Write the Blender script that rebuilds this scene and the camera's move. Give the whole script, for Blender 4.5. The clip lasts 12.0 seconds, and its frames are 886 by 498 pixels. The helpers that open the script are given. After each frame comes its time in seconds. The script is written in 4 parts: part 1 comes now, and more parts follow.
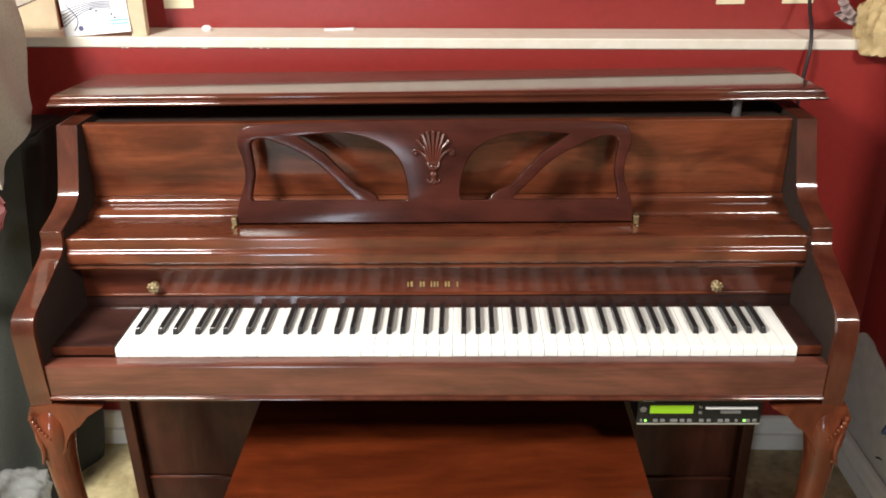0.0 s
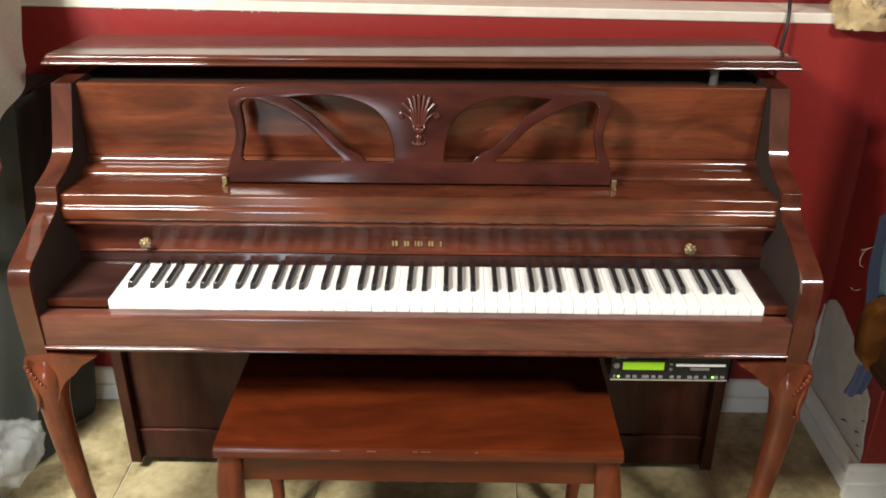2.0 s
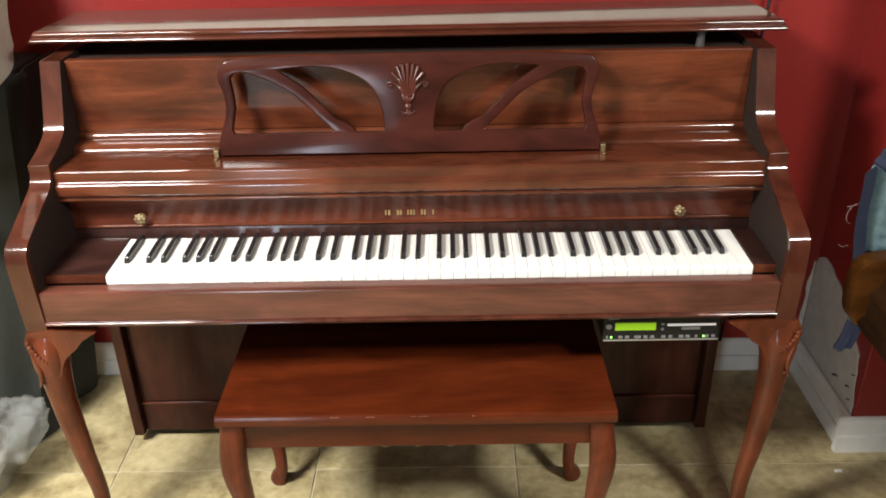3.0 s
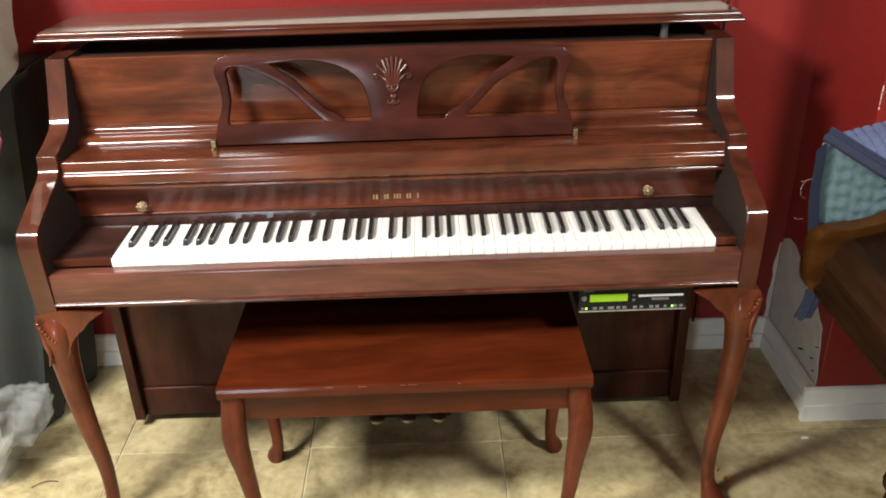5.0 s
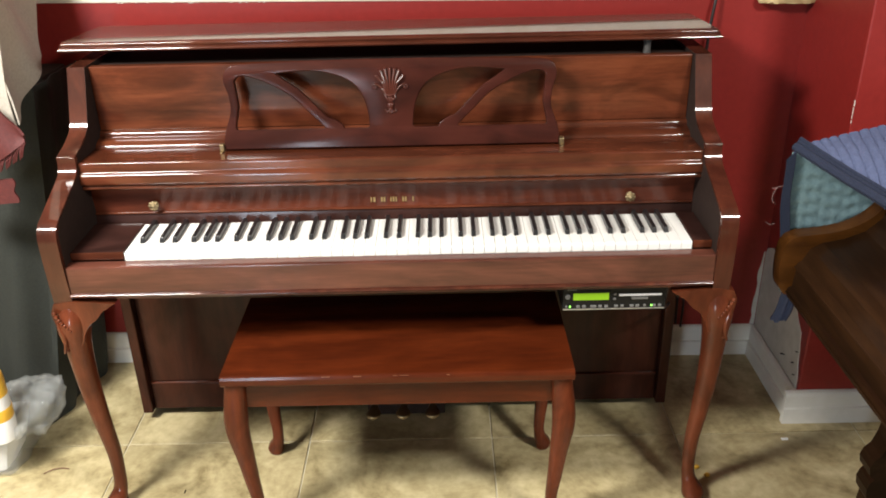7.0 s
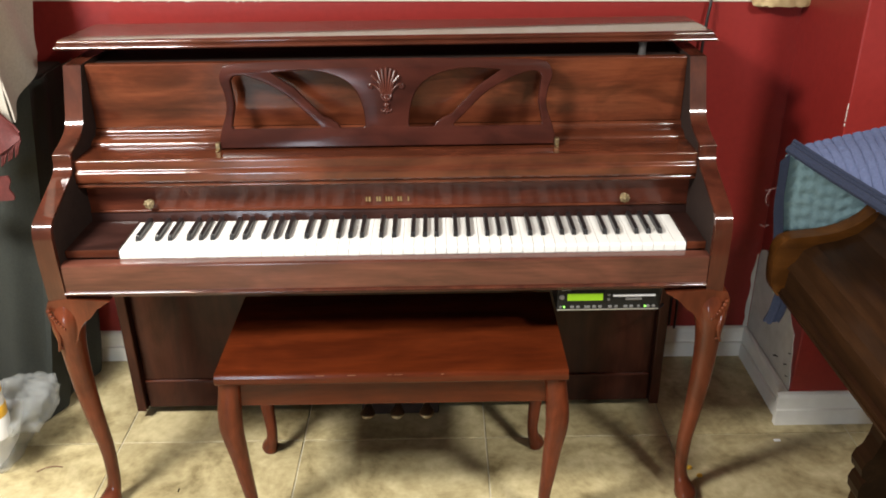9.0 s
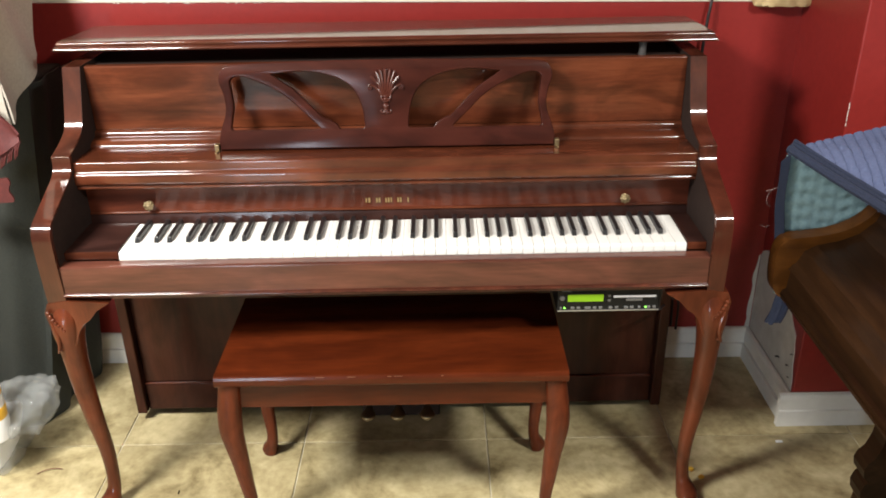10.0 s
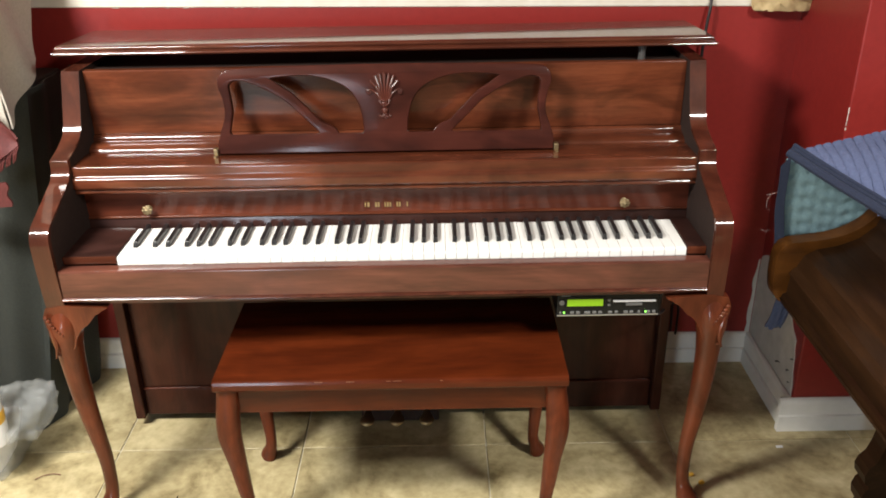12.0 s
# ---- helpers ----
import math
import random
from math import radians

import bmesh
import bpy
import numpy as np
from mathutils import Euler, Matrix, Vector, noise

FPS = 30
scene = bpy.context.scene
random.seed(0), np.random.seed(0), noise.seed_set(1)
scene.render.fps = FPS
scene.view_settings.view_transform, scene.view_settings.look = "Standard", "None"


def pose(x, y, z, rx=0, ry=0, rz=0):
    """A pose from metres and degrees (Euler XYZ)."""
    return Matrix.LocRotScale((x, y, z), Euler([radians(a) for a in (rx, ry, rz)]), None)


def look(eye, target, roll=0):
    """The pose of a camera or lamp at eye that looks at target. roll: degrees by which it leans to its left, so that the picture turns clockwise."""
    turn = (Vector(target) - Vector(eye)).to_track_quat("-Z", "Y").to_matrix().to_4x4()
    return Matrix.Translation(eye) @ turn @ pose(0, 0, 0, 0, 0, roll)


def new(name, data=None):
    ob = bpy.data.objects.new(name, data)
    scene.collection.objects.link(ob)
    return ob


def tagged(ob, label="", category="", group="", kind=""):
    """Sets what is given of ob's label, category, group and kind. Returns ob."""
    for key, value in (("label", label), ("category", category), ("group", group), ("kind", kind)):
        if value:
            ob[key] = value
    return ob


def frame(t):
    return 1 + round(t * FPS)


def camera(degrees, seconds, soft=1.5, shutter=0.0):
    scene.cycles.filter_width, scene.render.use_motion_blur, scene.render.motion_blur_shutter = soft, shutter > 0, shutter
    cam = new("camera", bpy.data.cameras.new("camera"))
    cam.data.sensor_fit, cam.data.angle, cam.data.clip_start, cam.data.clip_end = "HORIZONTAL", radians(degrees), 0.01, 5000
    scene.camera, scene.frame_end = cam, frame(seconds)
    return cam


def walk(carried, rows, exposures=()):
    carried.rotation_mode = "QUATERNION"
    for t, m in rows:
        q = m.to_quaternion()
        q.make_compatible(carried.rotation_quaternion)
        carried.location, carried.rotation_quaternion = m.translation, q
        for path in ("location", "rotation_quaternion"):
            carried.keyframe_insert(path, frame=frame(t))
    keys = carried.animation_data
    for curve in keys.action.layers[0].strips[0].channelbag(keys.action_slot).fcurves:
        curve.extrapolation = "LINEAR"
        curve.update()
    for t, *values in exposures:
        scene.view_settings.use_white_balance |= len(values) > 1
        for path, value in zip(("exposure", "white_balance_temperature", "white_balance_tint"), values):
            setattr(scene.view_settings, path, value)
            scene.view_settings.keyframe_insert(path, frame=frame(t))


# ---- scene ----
cam = camera(55.1, 12.0, soft=1.8)
PATH = [
    (0, (0.026, -1.311, 1.497), (-0.029, 0.508, 0.668), -1.0),
    (0.5, (0.027, -1.318, 1.496), (-0.022, 0.503, 0.671), -0.9),
    (1, (0.033, -1.328, 1.494), (-0.001, 0.49, 0.661), -0.6),
    (1.5, (0.036, -1.349, 1.497), (0.013, 0.458, 0.642), -0.2),
    (2, (0.037, -1.373, 1.497), (0.009, 0.42, 0.612), 0.2),
    (2.5, (0.041, -1.392, 1.499), (0.002, 0.381, 0.576), 0.1),
    (3, (0.043, -1.391, 1.502), (0.025, 0.369, 0.553), -1.2),
    (3.2, (0.023, -1.396, 1.505), (0.04, 0.361, 0.549), -1.4),
    (4.8, (0.041, -1.513, 1.501), (0.032, 0.263, 0.582), -2.2),
    (5, (0.044, -1.522, 1.5), (0.06, 0.249, 0.572), -1.7),
    (5.5, (0.107, -1.539, 1.504), (0.105, 0.228, 0.568), -1.6),
    (6, (0.085, -1.577, 1.508), (0.071, 0.193, 0.577), -1.6),
    (6.5, (0.083, -1.615, 1.508), (0.075, 0.162, 0.59), -1.3),
    (7, (0.082, -1.641, 1.509), (0.075, 0.153, 0.624), -1.3),
    (9, (0.082, -1.647, 1.508), (0.087, 0.148, 0.626), -0.8),
    (9.5, (0.089, -1.642, 1.505), (0.084, 0.153, 0.624), -0.9),
    (10, (0.088, -1.643, 1.505), (0.087, 0.154, 0.626), -1.0),
    (10.5, (0.088, -1.639, 1.503), (0.099, 0.156, 0.621), -1.0),
    (11, (0.091, -1.634, 1.504), (0.106, 0.159, 0.619), -1.1),
    (11.5, (0.087, -1.635, 1.505), (0.098, 0.162, 0.627), -1.0),
    (12, (0.089, -1.64, 1.501), (0.089, 0.162, 0.634), -1.0),
]
walk(cam, [(t, look(eye, target, roll)) for t, eye, target, roll in PATH])


# ---------------------------------------------------------------- light
world = bpy.data.worlds.new("world")
scene.world = world
world.use_nodes = True
world.node_tree.nodes["Background"].inputs["Color"].default_value = (0.9, 0.95, 1.0, 1)
world.node_tree.nodes["Background"].inputs["Strength"].default_value = 0.02
scene.view_settings.exposure = 0.12


def area_lamp(name, m, sx, sy, watts, colour):
    data = bpy.data.lights.new(name, "AREA")
    data.shape, data.size, data.size_y = "RECTANGLE", sx, sy
    data.energy, data.color = watts, colour
    ob = new(name, data)
    ob.matrix_world = m
    return ob


CEIL = 2.46
LAMPS = [(-1.36, -1.06, 0.60, 0.40, 142), (1.44, -1.54, 0.38, 0.34, 69)]
for lx, ly, wx, wy, watts in LAMPS:
    area_lamp("fluorescent_light", pose(lx, ly, CEIL - 0.075), wx, wy, watts, (1.0, 0.968, 0.91))
area_lamp("daylight", look((-1.20, -3.93, 0.75), (-1.20, 0, 0.75)), 0.36, 1.15, 30, (0.75, 0.87, 1.0))


# ---------------------------------------------------------------- materials
def nodes_of(name):
    mat = bpy.data.materials.new(name)
    mat.use_nodes = True
    nt = mat.node_tree
    return mat, nt, nt.nodes, nt.links, nt.nodes["Principled BSDF"]


def ramp_node(nodes, stops):
    r = nodes.new("ShaderNodeValToRGB")
    els = r.color_ramp.elements
    while len(els) < len(stops):
        els.new(0.5)
    for e, (p, c) in zip(els, stops):
        e.position, e.color = p, (*c, 1)
    return r


def plain(name, a, b, rough=0.5, scale=30, bump=0.1, metal=0.0, coat=0.0, detail=4, spec=0.5, transmission=0.0, stretch=(1, 1, 1), coarse=2.5, distance=0.002):
    """Two-scale mottled surface between colours a and b."""
    mat, nt, nodes, links, bsdf = nodes_of(name)
    tc = nodes.new("ShaderNodeTexCoord")
    mp = nodes.new("ShaderNodeMapping")
    mp.inputs["Scale"].default_value = stretch
    links.new(tc.outputs["Object"], mp.inputs["Vector"])
    n1, n2 = nodes.new("ShaderNodeTexNoise"), nodes.new("ShaderNodeTexNoise")
    n1.inputs["Scale"].default_value, n1.inputs["Detail"].default_value = scale, detail
    n2.inputs["Scale"].default_value, n2.inputs["Detail"].default_value = coarse, 3
    links.new(mp.outputs["Vector"], n1.inputs["Vector"])
    links.new(mp.outputs["Vector"], n2.inputs["Vector"])
    mx = nodes.new("ShaderNodeMath")
    mx.operation = "MULTIPLY_ADD"
    mx.inputs[1].default_value = 0.5
    links.new(n1.outputs["Fac"], mx.inputs[0])
    half = nodes.new("ShaderNodeMath")
    half.operation = "MULTIPLY"
    half.inputs[1].default_value = 0.5
    links.new(n2.outputs["Fac"], half.inputs[0])
    links.new(half.outputs[0], mx.inputs[2])
    r = ramp_node(nodes, [(0.32, a), (0.68, b)])
    links.new(mx.outputs[0], r.inputs["Fac"])
    links.new(r.outputs["Color"], bsdf.inputs["Base Color"])
    bp = nodes.new("ShaderNodeBump")
    bp.inputs["Strength"].default_value, bp.inputs["Distance"].default_value = bump, distance
    links.new(n1.outputs["Fac"], bp.inputs["Height"])
    links.new(bp.outputs["Normal"], bsdf.inputs["Normal"])
    bsdf.inputs["Roughness"].default_value = rough
    bsdf.inputs["Metallic"].default_value = metal
    bsdf.inputs["Coat Weight"].default_value = coat
    bsdf.inputs["Coat Roughness"].default_value = 0.12
    bsdf.inputs["Specular IOR Level"].default_value = spec
    bsdf.inputs["Transmission Weight"].default_value = transmission
    return mat


def wood(name, dark, mid, light, rough=0.3, coat=0.4, along=(1.2, 16, 16), coat_rough=0.07, bump=0.05, figure=0.3):
    """Lacquered wood with grain along the axis whose scale is small, and broad cloudy figure."""
    mat, nt, nodes, links, bsdf = nodes_of(name)
    tc = nodes.new("ShaderNodeTexCoord")
    mp = nodes.new("ShaderNodeMapping")
    mp.inputs["Scale"].default_value = along
    links.new(tc.outputs["Object"], mp.inputs["Vector"])
    big = nodes.new("ShaderNodeTexNoise")
    big.inputs["Scale"].default_value, big.inputs["Detail"].default_value, big.inputs["Distortion"].default_value = 1.0, 5, 1.2
    fine = nodes.new("ShaderNodeTexNoise")
    fine.inputs["Scale"].default_value, fine.inputs["Detail"].default_value, fine.inputs["Roughness"].default_value = 9.0, 6, 0.7
    links.new(mp.outputs["Vector"], big.inputs["Vector"])
    links.new(mp.outputs["Vector"], fine.inputs["Vector"])
    mix = nodes.new("ShaderNodeMix")
    mix.data_type = "FLOAT"
    mix.inputs[0].default_value = 0.35
    links.new(big.outputs["Fac"], mix.inputs[2])
    links.new(fine.outputs["Fac"], mix.inputs[3])
    r = ramp_node(nodes, [(0.30, dark), (0.5, mid), (0.72, light)])
    links.new(mix.outputs[0], r.inputs["Fac"])
    cloud = nodes.new("ShaderNodeTexNoise")
    cloud.inputs["Scale"].default_value, cloud.inputs["Detail"].default_value, cloud.inputs["Distortion"].default_value = 1.0, 3, 2.2
    broad = nodes.new("ShaderNodeMapping")
    broad.inputs["Scale"].default_value = tuple(3.0 + 0.32 * a for a in along)
    links.new(tc.outputs["Object"], broad.inputs["Vector"])
    links.new(broad.outputs["Vector"], cloud.inputs["Vector"])
    span = nodes.new("ShaderNodeMapRange")
    span.inputs["From Min"].default_value, span.inputs["From Max"].default_value = 0.32, 0.68
    span.inputs["To Min"].default_value, span.inputs["To Max"].default_value = 1 - figure, 1 + figure
    links.new(cloud.outputs["Fac"], span.inputs["Value"])
    tone = nodes.new("ShaderNodeHueSaturation")
    links.new(span.outputs["Result"], tone.inputs["Value"])
    links.new(r.outputs["Color"], tone.inputs["Color"])
    links.new(tone.outputs["Color"], bsdf.inputs["Base Color"])
    smudge = nodes.new("ShaderNodeTexNoise")
    smudge.inputs["Scale"].default_value, smudge.inputs["Detail"].default_value = 6, 5
    links.new(tc.outputs["Object"], smudge.inputs["Vector"])
    rr = nodes.new("ShaderNodeMapRange")
    rr.inputs["To Min"].default_value, rr.inputs["To Max"].default_value = rough * 0.75, rough * 1.3
    links.new(smudge.outputs["Fac"], rr.inputs["Value"])
    links.new(rr.outputs["Result"], bsdf.inputs["Roughness"])
    bp = nodes.new("ShaderNodeBump")
    bp.inputs["Strength"].default_value, bp.inputs["Distance"].default_value = bump, 0.001
    links.new(fine.outputs["Fac"], bp.inputs["Height"])
    links.new(bp.outputs["Normal"], bsdf.inputs["Normal"])
    bsdf.inputs["Coat Weight"].default_value, bsdf.inputs["Coat Roughness"].default_value = coat, coat_rough
    bsdf.inputs["Specular IOR Level"].default_value = 0.05
    return mat


def glow(name, colour, strength):
    mat, nt, nodes, links, bsdf = nodes_of(name)
    bsdf.inputs["Base Color"].default_value = (*colour, 1)
    bsdf.inputs["Emission Color"].default_value = (*colour, 1)
    bsdf.inputs["Emission Strength"].default_value = strength
    return mat


def tile_material():
    """Mottled beige stone tile; each piece has its own shade and pattern offset."""
    mat, nt, nodes, links, bsdf = nodes_of("stone_tile")
    geo = nodes.new("ShaderNodeNewGeometry")
    info = nodes.new("ShaderNodeObjectInfo")
    off = nodes.new("ShaderNodeVectorMath")
    off.operation = "MULTIPLY_ADD"
    links.new(info.outputs["Random"], off.inputs[0])
    off.inputs[1].default_value = (7, 13, 3)
    links.new(geo.outputs["Position"], off.inputs[2])
    n1, n2, n3 = (nodes.new("ShaderNodeTexNoise") for _ in range(3))
    for n, sc, d in ((n1, 6.5, 6), (n2, 42, 5), (n3, 2.2, 2)):
        n.inputs["Scale"].default_value, n.inputs["Detail"].default_value, n.inputs["Roughness"].default_value = sc, d, 0.62
        links.new(off.outputs[0], n.inputs["Vector"])
    n1.inputs["Distortion"].default_value = 0.8
    m = nodes.new("ShaderNodeMix")
    m.data_type = "FLOAT"
    m.inputs[0].default_value = 0.3
    links.new(n1.outputs["Fac"], m.inputs[2])
    links.new(n2.outputs["Fac"], m.inputs[3])
    r = ramp_node(nodes, [(0.33, (0.185, 0.142, 0.066)), (0.47, (0.375, 0.310, 0.165)), (0.66, (0.58, 0.500, 0.295))])
    links.new(m.outputs[0], r.inputs["Fac"])
    hsv = nodes.new("ShaderNodeHueSaturation")
    mr = nodes.new("ShaderNodeMapRange")
    mr.inputs["To Min"].default_value, mr.inputs["To Max"].default_value = 0.88, 1.1
    links.new(info.outputs["Random"], mr.inputs["Value"])
    links.new(mr.outputs["Result"], hsv.inputs["Value"])
    links.new(r.outputs["Color"], hsv.inputs["Color"])
    links.new(hsv.outputs["Color"], bsdf.inputs["Base Color"])
    bp = nodes.new("ShaderNodeBump")
    bp.inputs["Strength"].default_value, bp.inputs["Distance"].default_value = 0.25, 0.002
    links.new(n2.outputs["Fac"], bp.inputs["Height"])
    links.new(bp.outputs["Normal"], bsdf.inputs["Normal"])
    bsdf.inputs["Roughness"].default_value = 0.42
    return mat


CASE = wood("mahogany_case", (0.050, 0.0165, 0.0110), (0.094, 0.0315, 0.0200), (0.145, 0.0500, 0.0300), rough=0.48, coat=0.9, coat_rough=0.18)
# Lower case wood, darkened to stand for the shade under the keybed.
SHADEDW = wood("mahogany_shaded_lower_case", (0.018, 0.0053, 0.0032), (0.030, 0.0088, 0.0050), (0.045, 0.0136, 0.0073), rough=0.5, coat=0.3, coat_rough=0.16, along=(12, 12, 1.2))
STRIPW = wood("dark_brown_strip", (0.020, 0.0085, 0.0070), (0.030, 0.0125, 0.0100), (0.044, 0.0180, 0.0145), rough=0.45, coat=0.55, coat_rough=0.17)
PANEL = wood("mahogany_panel", (0.034, 0.0080, 0.0038), (0.080, 0.0200, 0.0085), (0.144, 0.0415, 0.0170), rough=0.48, coat=0.6, along=(1.3, 9, 14), coat_rough=0.12, figure=0.35)
FALLW = wood("mahogany_fallboard", (0.038, 0.0088, 0.0042), (0.078, 0.0202, 0.0088), (0.126, 0.0360, 0.0158), rough=0.45, coat=1.0, along=(1.3, 9, 14), coat_rough=0.10, figure=0.35)
ARM = wood("mahogany_arm", (0.034, 0.0092, 0.0054), (0.056, 0.0152, 0.0082), (0.085, 0.0240, 0.0122), rough=0.46, coat=1.0, along=(16, 16, 1.5), coat_rough=0.09)
LIDW = wood("mahogany_lid", (0.032, 0.0080, 0.0048), (0.062, 0.0160, 0.0082), (0.105, 0.0280, 0.0135), rough=0.45, coat=0.9, coat_rough=0.065)
LEGW = wood("mahogany_leg", (0.056, 0.0128, 0.0053), (0.086, 0.0202, 0.0080), (0.114, 0.0295, 0.0124), rough=0.45, coat=0.6, along=(20, 20, 2), coat_rough=0.12)
DESK = wood("mahogany_desk", (0.028, 0.0064, 0.0042), (0.038, 0.0088, 0.0056), (0.050, 0.0120, 0.0076), rough=0.5, coat=0.4, along=(1.5, 16, 16), coat_rough=0.16)
BENCH = wood("bench_wood", (0.027, 0.0045, 0.0013), (0.062, 0.0106, 0.0025), (0.098, 0.0180, 0.0042), rough=0.50, coat=0.45, along=(1.2, 9, 9), coat_rough=0.16, figure=0.18)
BENCHLEG = wood("bench_leg_wood", (0.058, 0.0115, 0.0045), (0.090, 0.0185, 0.0068), (0.126, 0.0275, 0.0098), rough=0.45, coat=0.4, along=(18, 18, 2), coat_rough=0.15)
WORN = plain("worn_bare_wood", (0.10, 0.036, 0.015), (0.16, 0.065, 0.030), rough=0.6, scale=90, bump=0.1)
PLUMEW = wood("carved_mahogany", (0.046, 0.0110, 0.0070), (0.064, 0.0155, 0.0098), (0.084, 0.0210, 0.0130), rough=0.36, coat=0.55, along=(16, 16, 3), coat_rough=0.28)
NAMEW = wood("mahogany_nameboard", (0.062, 0.0150, 0.0085), (0.098, 0.0240, 0.0125), (0.140, 0.0360, 0.0175), rough=0.5, coat=0.6, coat_rough=0.18)
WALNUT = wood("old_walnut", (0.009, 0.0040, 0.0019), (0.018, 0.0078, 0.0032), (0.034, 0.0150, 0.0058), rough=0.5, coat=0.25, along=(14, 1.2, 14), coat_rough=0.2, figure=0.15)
# Lighter amber copy of the walnut, painted for the arm's lit corner.
LITWALNUT = wood("lit_walnut", (0.034, 0.012, 0.003), (0.066, 0.024, 0.005), (0.108, 0.041, 0.009), rough=0.40, coat=0.3, along=(2, 14, 14))
IVORY = plain("white_key_plastic", (0.80, 0.79, 0.75), (0.84, 0.83, 0.80), rough=0.18, scale=12, bump=0.0, coat=0.3)
EBONY = plain("black_key_plastic", (0.010, 0.010, 0.011), (0.018, 0.018, 0.019), rough=0.28, scale=60, bump=0.03)
BRASS = plain("tarnished_brass", (0.26, 0.200, 0.110), (0.42, 0.33, 0.19), rough=0.48, scale=80, bump=0.05, metal=1.0)
GOLD = plain("gold_leaf", (0.40, 0.27, 0.11), (0.52, 0.36, 0.16), rough=0.5, scale=200, bump=0.05, metal=0.5)
RED = plain("red_wall_paint", (0.215, 0.0165, 0.0140), (0.272, 0.0225, 0.0190), rough=0.42, scale=55, bump=0.12, distance=0.003)
WHITE = plain("white_trim_paint", (0.74, 0.73, 0.67), (0.82, 0.81, 0.76), rough=0.45, scale=40, bump=0.12)
LEDGEW = plain("dusty_ledge_paint", (0.66, 0.60, 0.49), (0.78, 0.74, 0.65), rough=0.5, scale=30, bump=0.15, coarse=4)
PRIMER = plain("bare_plaster", (0.48, 0.47, 0.43), (0.66, 0.65, 0.61), rough=0.85, scale=25, bump=0.3)
# Unseen side and rear walls and ceiling, toned to set the bounced fill.
CREAM = plain("brown_wall_paint", (0.21, 0.145, 0.115), (0.26, 0.185, 0.150), rough=0.7, scale=50, bump=0.1)
CEILM = plain("ceiling_board", (0.30, 0.28, 0.25), (0.37, 0.35, 0.31), rough=0.9, scale=90, bump=0.3)
GROUT = plain("pale_grout", (0.56, 0.52, 0.39), (0.66, 0.62, 0.48), rough=0.85, scale=120, bump=0.3)
TILE = tile_material()
BLACKP = plain("black_plastic", (0.008, 0.008, 0.008), (0.014, 0.014, 0.013), rough=0.4, scale=150, bump=0.1, spec=0.2)
GREYP = plain("grey_plastic", (0.11, 0.11, 0.105), (0.16, 0.16, 0.155), rough=0.45, scale=150, bump=0.05)
SILVER = plain("silver_trim", (0.55, 0.55, 0.55), (0.7, 0.7, 0.7), rough=0.3, scale=150, bump=0.03, metal=0.8)
LCD = glow("green_display", (0.26, 0.52, 0.01), 0.17)
LED = glow("green_led", (0.25, 1.0, 0.10), 2.0)
DISKW = plain("white_plastic", (0.75, 0.76, 0.78), (0.82, 0.83, 0.85), rough=0.3, scale=100, bump=0.02)
FELT = plain("dark_felt", (0.035, 0.010, 0.009), (0.060, 0.018, 0.015), rough=0.9, scale=300, bump=0.3)
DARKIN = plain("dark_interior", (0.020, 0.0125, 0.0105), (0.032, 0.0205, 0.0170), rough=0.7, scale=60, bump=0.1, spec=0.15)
BLACKCLOTH = plain("black_cover_cloth", (0.011, 0.0135, 0.0115), (0.024, 0.028, 0.023), rough=0.85, scale=180, bump=0.4)
BEIGECLOTH = plain("beige_canvas", (0.40, 0.36, 0.30), (0.52, 0.48, 0.41), rough=0.9, scale=160, bump=0.4)
REDCLOTH = plain("dark_red_velvet", (0.055, 0.0075, 0.0072), (0.105, 0.0165, 0.0150), rough=0.7, scale=130, bump=0.5)
DENIM = plain("blue_quilt", (0.056, 0.074, 0.150), (0.092, 0.116, 0.212), rough=0.9, scale=190, bump=0.5)
TEAL = plain("teal_quilt", (0.130, 0.225, 0.255), (0.205, 0.315, 0.340), rough=0.9, scale=190, bump=0.5)
NAVY = plain("navy_binding", (0.006, 0.010, 0.025), (0.014, 0.022, 0.050), rough=0.9, scale=250, bump=0.4)
PAPER = plain("white_paper", (0.78, 0.79, 0.80), (0.84, 0.85, 0.86), rough=0.6, scale=30, bump=0.02)
CREAMPAPER = plain("cream_paper", (0.66, 0.58, 0.38), (0.74, 0.67, 0.47), rough=0.7, scale=40, bump=0.05)
TANPAPER = plain("tan_board", (0.50, 0.39, 0.25), (0.58, 0.47, 0.32), rough=0.7, scale=40, bump=0.08)
INK = plain("blue_ink", (0.05, 0.06, 0.14), (0.07, 0.08, 0.17), rough=0.5, scale=60, bump=0.0)
TEALINK = plain("teal_ink", (0.18, 0.42, 0.45), (0.22, 0.48, 0.50), rough=0.5, scale=60, bump=0.0)
STRAW = plain("straw_weave", (0.42, 0.30, 0.13), (0.66, 0.52, 0.28), rough=0.8, scale=70, bump=0.6)
BURLAP = plain("burlap", (0.36, 0.28, 0.18), (0.50, 0.41, 0.29), rough=0.9, scale=140, bump=0.6)
LACE = plain("grey_lace", (0.22, 0.15, 0.145), (0.46, 0.38, 0.36), rough=0.9, scale=110, bump=0.6)
CABLE = plain("black_cable", (0.010, 0.009, 0.010), (0.018, 0.016, 0.018), rough=0.5, scale=90, bump=0.05)
YELLOW = plain("yellow_label", (0.70, 0.38, 0.03), (0.80, 0.50, 0.06), rough=0.45, scale=40, bump=0.05)
